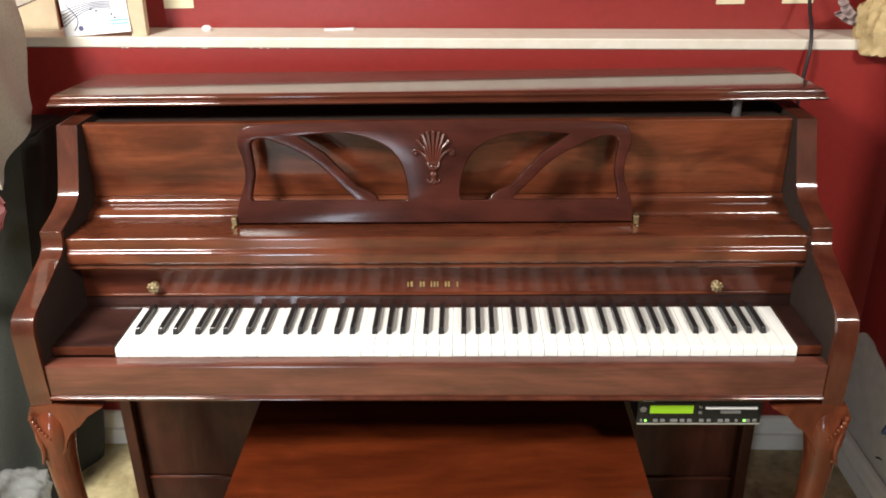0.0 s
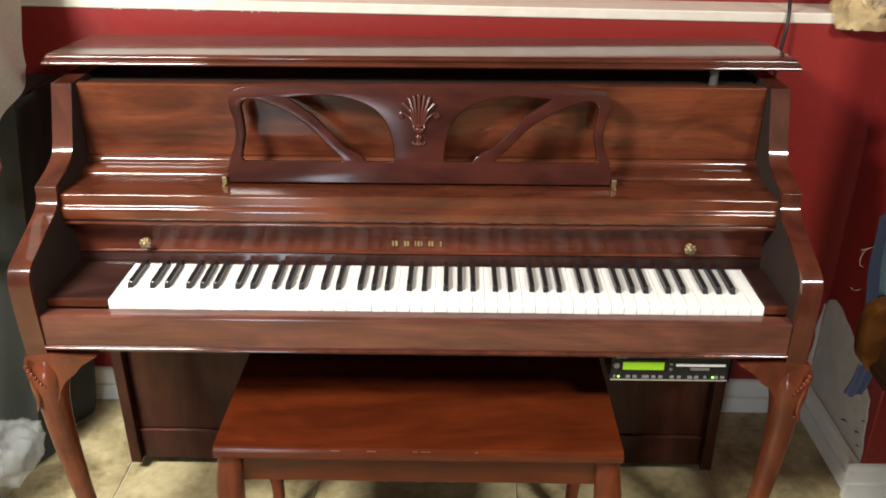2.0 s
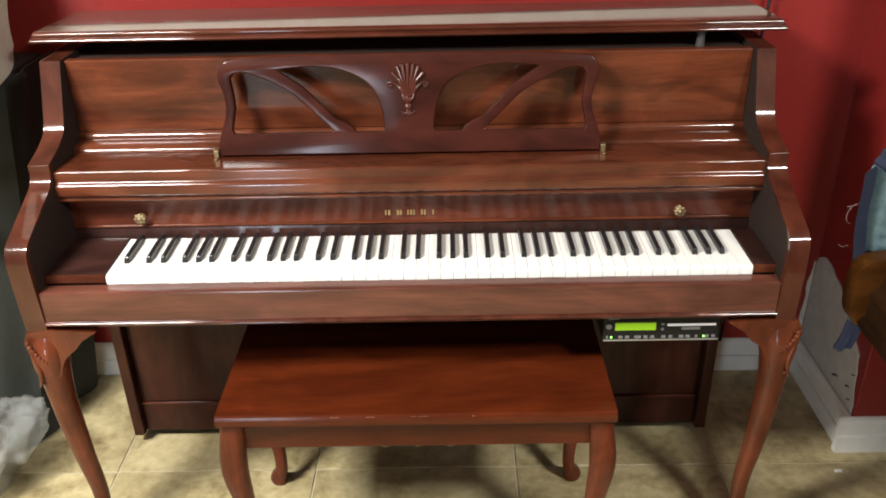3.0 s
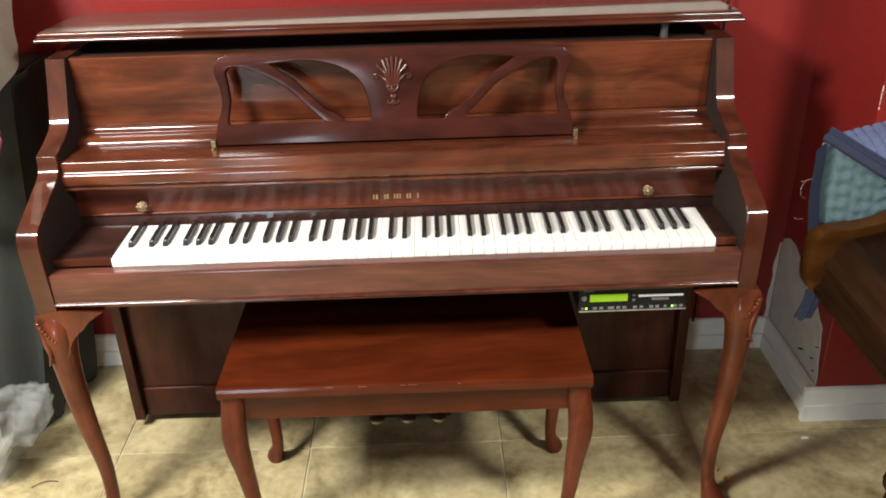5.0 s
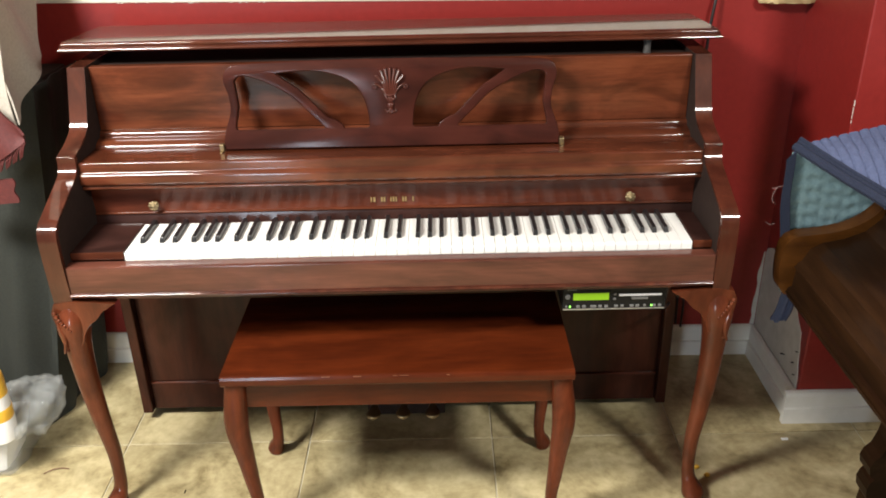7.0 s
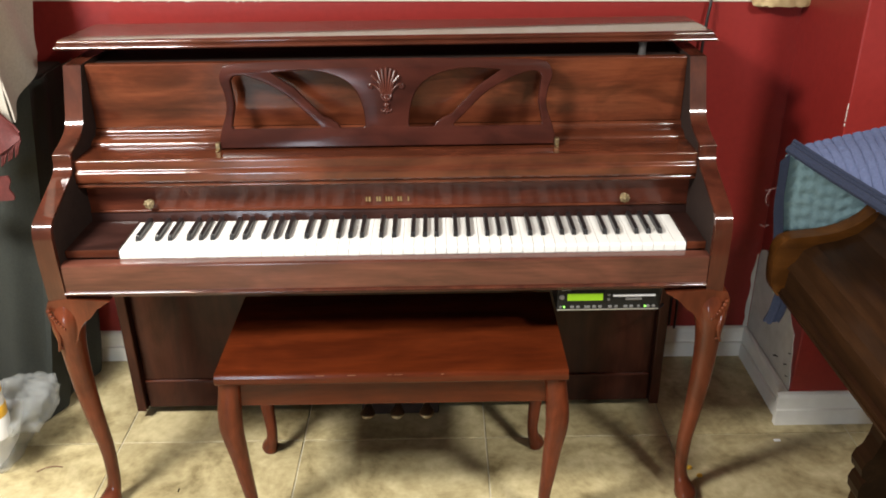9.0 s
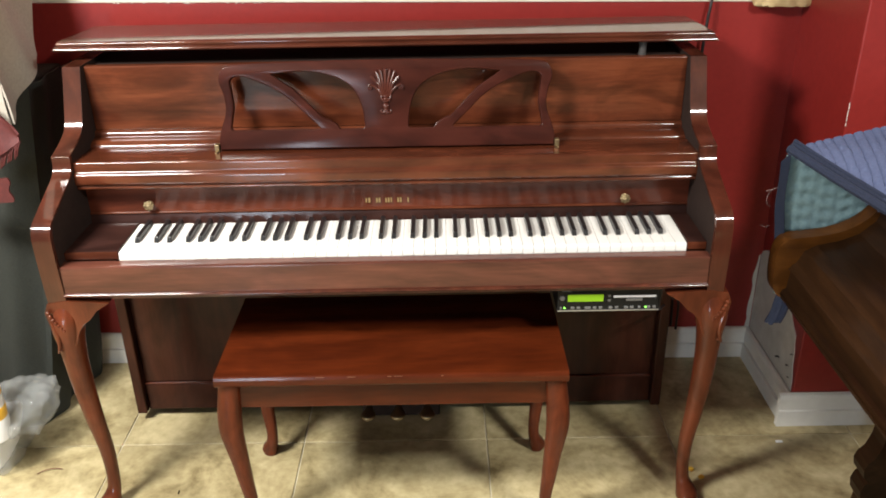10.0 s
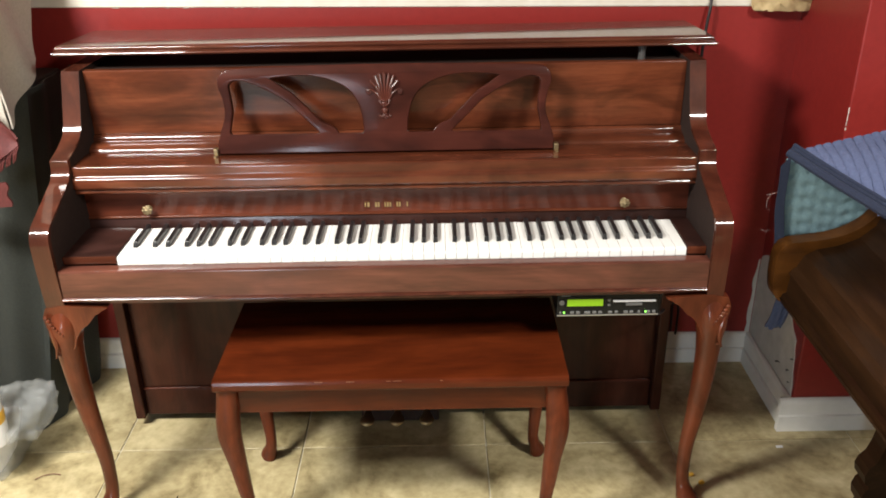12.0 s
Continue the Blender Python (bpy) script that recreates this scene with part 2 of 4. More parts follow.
GLASS = plain("window_glass", (0.9, 0.95, 0.95), (0.95, 0.97, 0.97), rough=0.03, scale=5, bump=0.0, transmission=1.0)
TUBE = glow("lamp_diffuser", (1.0, 0.95, 0.85), 3.0)
SKYGLOW = glow("daylight_outside", (0.70, 0.84, 1.0), 1.2)


def film_material():
    """Thin crinkled plastic film, milky and glossy."""
    mat = plain("plastic_film", (0.40, 0.42, 0.41), (0.60, 0.62, 0.61), rough=0.12, scale=34, bump=0.8, distance=0.014, spec=0.8)
    mat.node_tree.nodes["Principled BSDF"].inputs["Transmission Weight"].default_value = 0.2
    mat.node_tree.nodes["Principled BSDF"].inputs["Alpha"].default_value = 0.34
    return mat


FILM = film_material()


# ---------------------------------------------------------------- builders
def part(name, bm, material, parent=None, label="", smooth=False, even=False, crease=38):
    bmesh.ops.recalc_face_normals(bm, faces=bm.faces[:])
    me = bpy.data.meshes.new(name)
    bm.to_mesh(me)
    bm.free()
    me.materials.append(material)
    if smooth:
        me.polygons.foreach_set("use_smooth", [True] * len(me.polygons))
        me.set_sharp_from_angle(angle=radians(crease))
    ob = new(name, me)
    if even:
        even = ob.modifiers.new("even_shading", "WEIGHTED_NORMAL")
        even.keep_sharp = True
    ob.parent = parent
    if label:
        ob["label"] = label
    return ob


def thing(name, label, category, group="", kind="", at=(0, 0, 0)):
    ob = new(name)
    ob.location = at
    ob.empty_display_size = 0.1
    return tagged(ob, label, category, group, kind)


def box(x0, x1, y0, y1, z0, z1, bevel=0.0, segs=2, bm=None):
    bm = bm or bmesh.new()
    m = Matrix.Translation(((x0 + x1) / 2, (y0 + y1) / 2, (z0 + z1) / 2)) @ Matrix.Diagonal((x1 - x0, y1 - y0, z1 - z0, 1))
    made = bmesh.ops.create_cube(bm, size=1, matrix=m)
    if bevel:
        edges = list({e for v in made["verts"] for e in v.link_edges})
        bmesh.ops.bevel(bm, geom=edges, offset=bevel, segments=segs, profile=0.5, affect="EDGES")
    return bm


def sweep(points, a, b, axis="x", bm=None, bevel=0.0):
    """Closed outline in the plane across the axis, extruded from a to b. axis x: (y, z); axis y: (x, z); axis z: (x, y)."""
    bm = bm or bmesh.new()
    held = []
    for p, q in zip(points, [*points[1:], points[0]]):  # hold long straight runs flat beside their rounded ends
        held.append(tuple(p))
        d = math.dist(p, q)
        if d > 0.012:
            k = 0.0007 / d
            held += [tuple(u + (v - u) * f for u, v in zip(p, q)) for f in (k, 1 - k)]
    points = held
    put = {"x": lambda p, q, w: (w, p, q), "y": lambda p, q, w: (p, w, q), "z": lambda p, q, w: (p, q, w)}[axis]
    lo = [bm.verts.new(put(p, q, a)) for p, q in points]
    hi = [bm.verts.new(put(p, q, b)) for p, q in points]
    n = len(points)
    for i in range(n):
        bm.faces.new((lo[i], lo[(i + 1) % n], hi[(i + 1) % n], hi[i]))
    caps = [bm.faces.new(lo[::-1]), bm.faces.new(hi)]
    if bevel:
        edges = list({e for f in caps for e in f.edges})
        bmesh.ops.bevel(bm, geom=edges, offset=bevel, segments=2, profile=0.5, affect="EDGES", clamp_overlap=True)
    return bm


def smooth_line(points, steps=6, closed=False):
    """Catmull-Rom curve through the points."""
    out, n = [], len(points)
    rng = range(n if closed else n - 1)
    for i in rng:
        get = (lambda k: points[k % n]) if closed else (lambda k: points[min(max(k, 0), n - 1)])
        p0, p1, p2, p3 = (Vector(get(i + k)) for k in (-1, 0, 1, 2))
        for s in range(steps):
            t = s / steps
            out.append(tuple(0.5 * (2 * p1 + (p2 - p0) * t + (2 * p0 - 5 * p1 + 4 * p2 - p3) * t * t + (3 * p1 - p0 - 3 * p2 + p3) * t ** 3)))
    if not closed:
        out.append(tuple(points[-1]))
    return out


def loft(rings, sides=20, power=2.0, bm=None):
    """Rings of (x, y, z, rx, ry) lying level, skinned; power above 2 squares them."""
    bm = bm or bmesh.new()
    rows = []
    for x, y, z, rx, ry in rings:
        row = []
        for k in range(sides):
            a = 2 * math.pi * k / sides
            c, s = math.cos(a), math.sin(a)
            row.append(bm.verts.new((x + rx * math.copysign(abs(c) ** (2 / power), c), y + ry * math.copysign(abs(s) ** (2 / power), s), z)))
        rows.append(row)
    for r0, r1 in zip(rows, rows[1:]):
        for k in range(sides):
            bm.faces.new((r0[k], r0[(k + 1) % sides], r1[(k + 1) % sides], r1[k]))
    bm.faces.new(rows[0][::-1])
    bm.faces.new(rows[-1])
    return bm


def lathe(points, m, sides=24, bm=None):
    """Outline (r, h) turned round the local z axis, placed by m."""
    bm = bm or bmesh.new()
    rows = [[bm.verts.new(m @ Vector((r * math.cos(2 * math.pi * k / sides), r * math.sin(2 * math.pi * k / sides), h))) for k in range(sides)] for r, h in points]
    for r0, r1 in zip(rows, rows[1:]):
        for k in range(sides):
            bm.faces.new((r0[k], r0[(k + 1) % sides], r1[(k + 1) % sides], r1[k]))
    bm.faces.new(rows[0][::-1])
    bm.faces.new(rows[-1])
    return bm


def tube(points, radius, sides=10, bm=None, taper=None):
    bm = bm or bmesh.new()
    pts = [Vector(p) for p in points]
    rows = []
    for i, p in enumerate(pts):
        d = (pts[min(i + 1, len(pts) - 1)] - pts[max(i - 1, 0)]).normalized()
        u = d.orthogonal().normalized() if not rows else (u - d * u.dot(d)).normalized()
        w = d.cross(u)
        r = radius * (taper(i / (len(pts) - 1)) if taper else 1)
        rows.append([bm.verts.new(p + r * (u * math.cos(2 * math.pi * k / sides) + w * math.sin(2 * math.pi * k / sides))) for k in range(sides)])
    for r0, r1 in zip(rows, rows[1:]):
        for k in range(sides):
            bm.faces.new((r0[k], r0[(k + 1) % sides], r1[(k + 1) % sides], r1[k]))
    bm.faces.new(rows[0][::-1])
    bm.faces.new(rows[-1])
    return bm


def ball(centre, r, scale=(1, 1, 1), bm=None, seg=12):
    bm = bm or bmesh.new()
    bmesh.ops.create_uvsphere(bm, u_segments=seg, v_segments=seg // 2 + 2, radius=r, matrix=Matrix.Translation(centre) @ Matrix.Diagonal((*scale, 1)))
    return bm


def sheet(f, nu, nv, thick=0.003):
    """A cloth or paper of some thickness over the surface f(u, v), u and v from 0 to 1."""
    bm = bmesh.new()
    g = [[Vector(f(i / nu, j / nv)) for j in range(nv + 1)] for i in range(nu + 1)]
    top, low = [], []
    for i in range(nu + 1):
        rt, rl = [], []
        for j in range(nv + 1):
            du = g[min(i + 1, nu)][j] - g[max(i - 1, 0)][j]
            dv = g[i][min(j + 1, nv)] - g[i][max(j - 1, 0)]
            n = du.cross(dv)
            n = n.normalized() if n.length > 1e-9 else Vector((0, 0, 1))
            rt.append(bm.verts.new(g[i][j] + n * thick / 2))
            rl.append(bm.verts.new(g[i][j] - n * thick / 2))
        top.append(rt)
        low.append(rl)
    for i in range(nu):
        for j in range(nv):
            bm.faces.new((top[i][j], top[i + 1][j], top[i + 1][j + 1], top[i][j + 1]))
            bm.faces.new((low[i][j], low[i][j + 1], low[i + 1][j + 1], low[i + 1][j]))
    for i in range(nu):
        bm.faces.new((top[i][0], low[i][0], low[i + 1][0], top[i + 1][0]))
        bm.faces.new((top[i][nv], top[i + 1][nv], low[i + 1][nv], low[i][nv]))
    for j in range(nv):
        bm.faces.new((top[0][j], top[0][j + 1], low[0][j + 1], low[0][j]))
        bm.faces.new((top[nu][j], low[nu][j], low[nu][j + 1], top[nu][j + 1]))
    return bm


def cutout(outlines, depth, bevel):
    """A flat board of the first outline, pierced by the others, lying in its own x-y plane, as a bmesh."""
    cu = bpy.data.curves.new("cutout", "CURVE")
    cu.dimensions, cu.fill_mode = "2D", "BOTH"
    cu.extrude, cu.bevel_depth, cu.bevel_resolution, cu.offset = depth / 2 - bevel, bevel, 2, -bevel
    for pts in outlines:
        sp = cu.splines.new("POLY")
        sp.points.add(len(pts) - 1)
        for p, (x, y) in zip(sp.points, pts):
            p.co = (x, y, 0, 1)
        sp.use_cyclic_u = True
    ob = bpy.data.objects.new("cutout", cu)
    me = bpy.data.meshes.new_from_object(ob)
    bm = bmesh.new()
    bm.from_mesh(me)
    bpy.data.objects.remove(ob)
    bpy.data.meshes.remove(me)
    bpy.data.curves.remove(cu)
    bmesh.ops.remove_doubles(bm, verts=bm.verts[:], dist=0.00005)
    return bm


def moved(bm, m):
    bmesh.ops.transform(bm, matrix=m, verts=bm.verts[:])
    return bm


# ---------------------------------------------------------------- setting
SKEW = Matrix.Translation((0, 0.65, 0)) @ Matrix.Rotation(-0.0127, 4, "Z")
XL, XR, YB = -3.0, 2.9, -4.0

floor = tagged(part("floor", box(XL - 0.1, XR + 0.1, YB - 0.1, 1.2, -0.12, -0.004), GROUT), "beige stone tile floor with pale grout lines", "floor", kind="structure")
ceiling = tagged(part("ceiling", box(XL - 0.1, XR + 0.1, YB - 0.1, 1.2, CEIL, CEIL + 0.1), CEILM), "unseen grey ceiling board", "ceiling", kind="structure")

wall_north = tagged(part("wall_north", sweep([(XL - 0.1, 0), (1.046, 0), (1.046, 1.0942), (XL - 0.1, 1.1460)], 0.0, 0.124, "y"), RED), "dark red painted lower wall behind the piano", "wall", kind="structure")
wall_north.matrix_world = SKEW
wall_ledge = tagged(part("wall_north_upper", box(XL - 0.1, 1.046, 0.125, 0.30, 1.10, CEIL), RED), "dark red painted upper wall set back above the ledge", "wall", kind="structure")
wall_ledge.matrix_world = SKEW
ledge = tagged(part("wall_ledge", box(XL - 0.1, 1.040, -0.004, 0.125, -0.024, 0.0, 0.003), LEDGEW), "white painted wooden wall ledge with chipped paint", "shelf", kind="structure")
ledge.matrix_world = SKEW @ Matrix.Translation((0, 0, 1.132)) @ Matrix.Rotation(0.0125, 4, "Y")

pier = tagged(part("wall_pier", box(1.045, XR + 0.1, 0.285, 0.90, 0, CEIL, 0.004), RED), "dark red projecting wall with a painted corner", "wall", kind="structure")
# unpainted patch low on the return of the pier, with a ragged paint edge
random.seed(5)
def ragged(points, step, jitter):
    out = []
    for p, q in zip(points, points[1:]):
        n = max(1, int(math.dist(p, q) / step))
        out += [(p[0] + (q[0] - p[0]) * k / n + random.uniform(-jitter, jitter), p[1] + (q[1] - p[1]) * k / n + random.uniform(-jitter, jitter)) for k in range(n)]
    return out + [points[-1]]


side_edge = [(0.634, 0.0), (0.634, 0.350)] + ragged([(0.626, 0.366), (0.590, 0.384), (0.560, 0.388), (0.500, 0.372), (0.430, 0.335), (0.365, 0.295), (0.326, 0.258), (0.316, 0.210), (0.304, 0.170), (0.296, 0.110)], 0.018, 0.005) + [(0.294, 0.100), (0.294, 0.0)]
tagged(part("bare_wall_patch", sweep(side_edge, 1.0425, 1.0452, "x"), PRIMER), "bare white plaster patch with a ragged paint edge", "wall", kind="structure")
for y, z, w, h in ((0.330, 0.196, 0.016, 0.010), (0.346, 0.150, 0.020, 0.012), (0.325, 0.124, 0.014, 0.008), (0.420, 0.131, 0.030, 0.016)):
    flake = ragged([(y - w, z + h), (y, z), (y + 0.003, z + 0.002), (y - w * 0.4, z + h * 0.75)], 0.005, 0.0008)
    tagged(part("paint_chip", sweep(flake, 1.0412, 1.0424, "x"), DARKIN), "thin dark crack in the bare plaster", "paint chip", group="paint chips", kind="structure")
back_edge = [(1.0405, 0.0), (1.0405, 0.356)] + ragged([(1.038, 0.352), (1.031, 0.287), (1.030, 0.210), (1.027, 0.110)], 0.018, 0.003) + [(1.027, 0.0)]
tagged(part("bare_wall_patch", sweep(back_edge, 0.6345, 0.638, "y"), PRIMER), "bare white plaster patch with a ragged paint edge", "wall", kind="structure")


def skirting(name, pieces, m=Matrix.Identity(4)):
    """White skirting in two stepped boards: (from, to) runs along local x, its face towards -y."""
    ob = thing(name, "white painted skirting board with a stepped top", "baseboard", kind="structure")
    for a, b in pieces:
        prof = [(0, 0), (-0.018, 0), (-0.018, 0.049), (-0.011, 0.051), (-0.011, 0.054), (-0.0135, 0.056), (-0.0135, 0.088), (-0.010, 0.098), (-0.004, 0.103), (0, 0.103)]
        part("board", sweep(prof, a, b), WHITE, ob)
    ob.matrix_world = m
    return ob


skirting("baseboard", [(-2.9, 1.03)], SKEW)
skirting("baseboard", [(1.010, 2.8)], Matrix.Translation((0, 0.285, 0)) @ pose(0, 0, 0))
skirting("baseboard", [(-0.64, -0.285)], Matrix.Translation((1.0405, 0, 0)) @ Matrix.Rotation(radians(-90), 4, "Z"))

# Unseen walls added to close the room and bounce light back.
tagged(part("wall_west", box(XL - 0.1, XL, YB - 0.1, 1.0, 0, CEIL), CREAM), "unseen dark brown side wall", "wall", kind="structure")
tagged(part("wall_east", box(XR, XR + 0.1, YB - 0.1, 0.285, 0, CEIL), CREAM), "unseen dark brown side wall", "wall", kind="structure")
DX0, DX1, DZ = -1.55, -0.85, 2.02
bm = box(XL, DX0, YB - 0.1, YB, 0, CEIL)
box(DX1, XR, YB - 0.1, YB, 0, CEIL, bm=bm)
box(DX0, DX1, YB - 0.1, YB, DZ, CEIL, bm=bm)
tagged(part("wall_south", bm, CREAM), "unseen dark brown wall with a glazed door", "wall", kind="structure")
door = thing("door_1", "white framed glazed door letting daylight in", "door", kind="structure")
bm = box(DX0, DX0 + 0.06, YB - 0.07, YB - 0.03, 0, DZ, 0.004)
box(DX1 - 0.06, DX1, YB - 0.07, YB - 0.03, 0, DZ, 0.004, bm=bm)
box(DX0 + 0.06, DX1 - 0.06, YB - 0.07, YB - 0.03, DZ - 0.06, DZ, 0.004, bm=bm)
box(DX0 + 0.06, DX1 - 0.06, YB - 0.07, YB - 0.03, 0, 0.10, 0.004, bm=bm)
part("frame", bm, WHITE, door)
glass = part("pane", box(DX0 + 0.06, DX1 - 0.06, YB - 0.053, YB - 0.047, 0.10, DZ - 0.06), GLASS, door)
glass.visible_shadow = False
tagged(part("backdrop", box(-2.05, -0.35, YB - 0.5, YB - 0.48, -0.1, 2.3), SKYGLOW), "pale daylight outside the glazed door", "backdrop", kind="structure")

for lx, ly, wx, wy, _ in LAMPS:
    lamp = thing("ceiling_light", "white framed fluorescent ceiling light with a frosted diffuser", "ceiling light", group="ceiling lights", at=(lx, ly, CEIL))
    hx, hy = wx / 2 + 0.02, wy / 2 + 0.02
    bm = box(-hx - 0.03, hx + 0.03, -hy - 0.03, -hy, -0.07, 0, 0.003)
    box(-hx - 0.03, hx + 0.03, hy, hy + 0.03, -0.07, 0, 0.003, bm=bm)
    box(-hx - 0.03, -hx, -hy, hy, -0.07, 0, 0.003, bm=bm)
    box(hx, hx + 0.03, -hy, hy, -0.07, 0, 0.003, bm=bm)
    part("frame", bm, WHITE, lamp)
    part("diffuser", box(-hx, hx, -hy, hy, -0.060, -0.050), TUBE, lamp)


# ---------------------------------------------------------------- upright piano
piano = thing("upright_piano", "glossy red-brown mahogany upright piano with curved legs", "piano")

ARM_EDGE = [(0.2735, 1.043), (0.2590, 1.004), (0.2425, 0.963), (0.2322, 0.938), (0.2258, 0.9250), (0.2170, 0.9135), (0.203, 0.9050), (0.172, 0.893), (0.126, 0.881)]
NOSE = [(0.125, 0.880), (0.1248, 0.868), (0.1232, 0.859), (0.1185, 0.8505), (0.1105, 0.8430), (0.099, 0.8365), (0.052, 0.8175), (-0.008, 0.7935), (-0.022, 0.7870), (-0.031, 0.7795), (-0.037, 0.7700), (-0.040, 0.7590), (-0.0412, 0.744), (-0.041, 0.700), (-0.0385, 0.640), (-0.036, 0.603)]
outline = smooth_line(ARM_EDGE, 5) + smooth_line(NOSE, 4) + [(0.60, 0.603), (0.60, 1.0395)]
for x0, x1 in ((-0.770, -0.730), (0.656, 0.693)):
    part("side_arm", sweep(outline, x0, x1, "x", bevel=0.003), ARM, piano, smooth=True, even=True)
    # Thin sheet added so the arm's inner face stays dark under the lamps.
    part("inner_dark_sheet", sweep([(p if p > 0.2 else p + 0.012, q) for p, q in outline], *((x1, x1 + 0.0006) if x0 < 0 else (x0 - 0.0006, x0)), "x"), DARKIN, piano, "thin dark sheet added over the inner face")
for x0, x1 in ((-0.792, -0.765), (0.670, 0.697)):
    part("case_side", box(x0, x1, 0.335, 0.60, 0.030, 0.6025, 0.003), SHADEDW, piano)
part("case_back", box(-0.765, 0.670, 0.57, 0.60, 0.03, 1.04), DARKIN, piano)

INL, INR = -0.7290, 0.6550
part("upper_panel", box(INL, INR, 0.290, 0.310, 0.888, 1.039, 0.002), PANEL, piano)
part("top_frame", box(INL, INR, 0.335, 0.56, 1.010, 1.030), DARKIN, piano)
prof = [(0.310, 0.8875), (0.290, 0.8875), (0.2865, 0.8870), (0.2825, 0.8845), (0.2800, 0.880), (0.279, 0.8745), (0.271, 0.8740), (0.262, 0.8725), (0.252, 0.8695), (0.245, 0.8655), (0.242, 0.8605), (0.242, 0.850), (0.310, 0.850)]
part("panel_moulding", sweep(prof, INL, INR), FALLW, piano, smooth=True)
prof = [(0.2415, 0.8605), (0.1400, 0.8628), (0.1372, 0.8626), (0.1352, 0.8617), (0.1343, 0.8600), (0.1341, 0.8580), (0.1332, 0.8425), (0.1324, 0.8402), (0.1303, 0.8388), (0.1277, 0.8372), (0.1258, 0.8347), (0.1249, 0.8310), (0.1245, 0.8180), (0.1252, 0.8142), (0.1275, 0.8116), (0.1310, 0.8106), (0.1324, 0.8094), (0.1316, 0.8076), (0.1299, 0.8056), (0.1294, 0.8031), (0.1304, 0.8006), (0.1330, 0.7986), (0.1370, 0.7980), (0.2415, 0.7980)]
part("fallboard", sweep(prof, INL, INR), FALLW, piano, smooth=True)
nameboard = part("nameboard", sweep([(0.168, 0.7975), (0.172, 0.7270), (0.1735, 0.7225), (0.1975, 0.7225), (0.1975, 0.7975)], INL, INR), NAMEW, piano)
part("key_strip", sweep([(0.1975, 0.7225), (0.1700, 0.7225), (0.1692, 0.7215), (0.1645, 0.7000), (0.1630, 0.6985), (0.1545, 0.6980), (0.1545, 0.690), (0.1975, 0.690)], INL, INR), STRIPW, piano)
part("felt_strip", box(-0.6125, 0.6125, 0.1515, 0.1542, 0.690, 0.7045), FELT, piano)

part("lip", sweep([(0.1735, 0.7228), (0.1690, 0.7230), (0.1668, 0.7240), (0.1660, 0.7256), (0.1668, 0.7272), (0.1690, 0.7282), (0.1735, 0.7284)], INL, INR), FALLW, nameboard, smooth=True)

# maker's mark as plain gold bars
for x, w in ((-0.0895, 0.0030), (-0.0835, 0.0050), (-0.0655, 0.0040), (-0.0595, 0.0040), (-0.0440, 0.0030), (-0.0385, 0.0040), (-0.0320, 0.0030), (-0.0165, 0.0040), (-0.0105, 0.0040), (0.0070, 0.0030)):
    part("gold_mark", box(x, x + w, 0.1672, 0.1712, 0.7420, 0.7530, 0.0006), GOLD, nameboard)

for x, z in ((-0.588, 0.747), (0.508, 0.745)):
    turn = Matrix.Translation((x, 0.171, z)) @ Matrix.Rotation(radians(90), 4, "X")
    knob = part("fallboard_knob", lathe([(0.0045, 0), (0.0045, 0.006), (0.0065, 0.009), (0.0090, 0.011), (0.0095, 0.014), (0.0075, 0.0165), (0.0050, 0.0170), (0.0042, 0.0190), (0.0020, 0.0205)], turn), BRASS, piano, "small brass rosette knob", smooth=True)
    for k in range(8):
        a = math.pi * k / 4
        part("petal", moved(ball((0.0088 * math.cos(a), 0.0088 * math.sin(a), 0.0135), 0.0036, (1, 1, 0.7), seg=8), turn), BRASS, knob, smooth=True)
    part("base_disc", lathe([(0.0085, 0), (0.0085, 0.002), (0.0060, 0.0035)], turn), BRASS, knob, smooth=True)

for x0, x1 in ((INL, -0.6140), (0.6140, INR)):
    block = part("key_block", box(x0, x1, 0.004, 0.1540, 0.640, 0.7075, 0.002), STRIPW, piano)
    # Lighter plate paints the lit front; the darker block keeps its top dark.
    part("lit_front_plate", box(x0, x1, 0.0, 0.0035, 0.690, 0.7070, 0.001), PANEL, block)
slip = part("key_slip", sweep([(-0.0350, 0.6270), (-0.0350, 0.6855), (-0.0335, 0.6885), (-0.0300, 0.6895), (-0.006, 0.6895), (-0.004, 0.688), (-0.004, 0.627)], INL, INR), CASE, piano, smooth=True)
part("bead", sweep([(-0.0352, 0.6268), (-0.0392, 0.6260), (-0.0416, 0.6242), (-0.0422, 0.6222), (-0.0412, 0.6202), (-0.0388, 0.6190), (-0.020, 0.6190), (-0.020, 0.6262)], INL, INR), ARM, slip, smooth=True)
part("keybed", box(INL, INR, -0.019, 0.56, 0.603, 0.6185, 0.002), CASE, piano)

# keyboard: 52 white and 36 black keys from A
PITCH = 1.225 / 52
NAMES = "ABCDEFG"


def white_key_mesh():
    bm = sweep([(0.0, 0.6870), (0.0, 0.7005), (0.0010, 0.7038), (0.0040, 0.7050), (0.1505, 0.7050), (0.1505, 0.6870)], -PITCH / 2 + 0.00045, PITCH / 2 - 0.00045, "x", bevel=0.0004)
    return bm


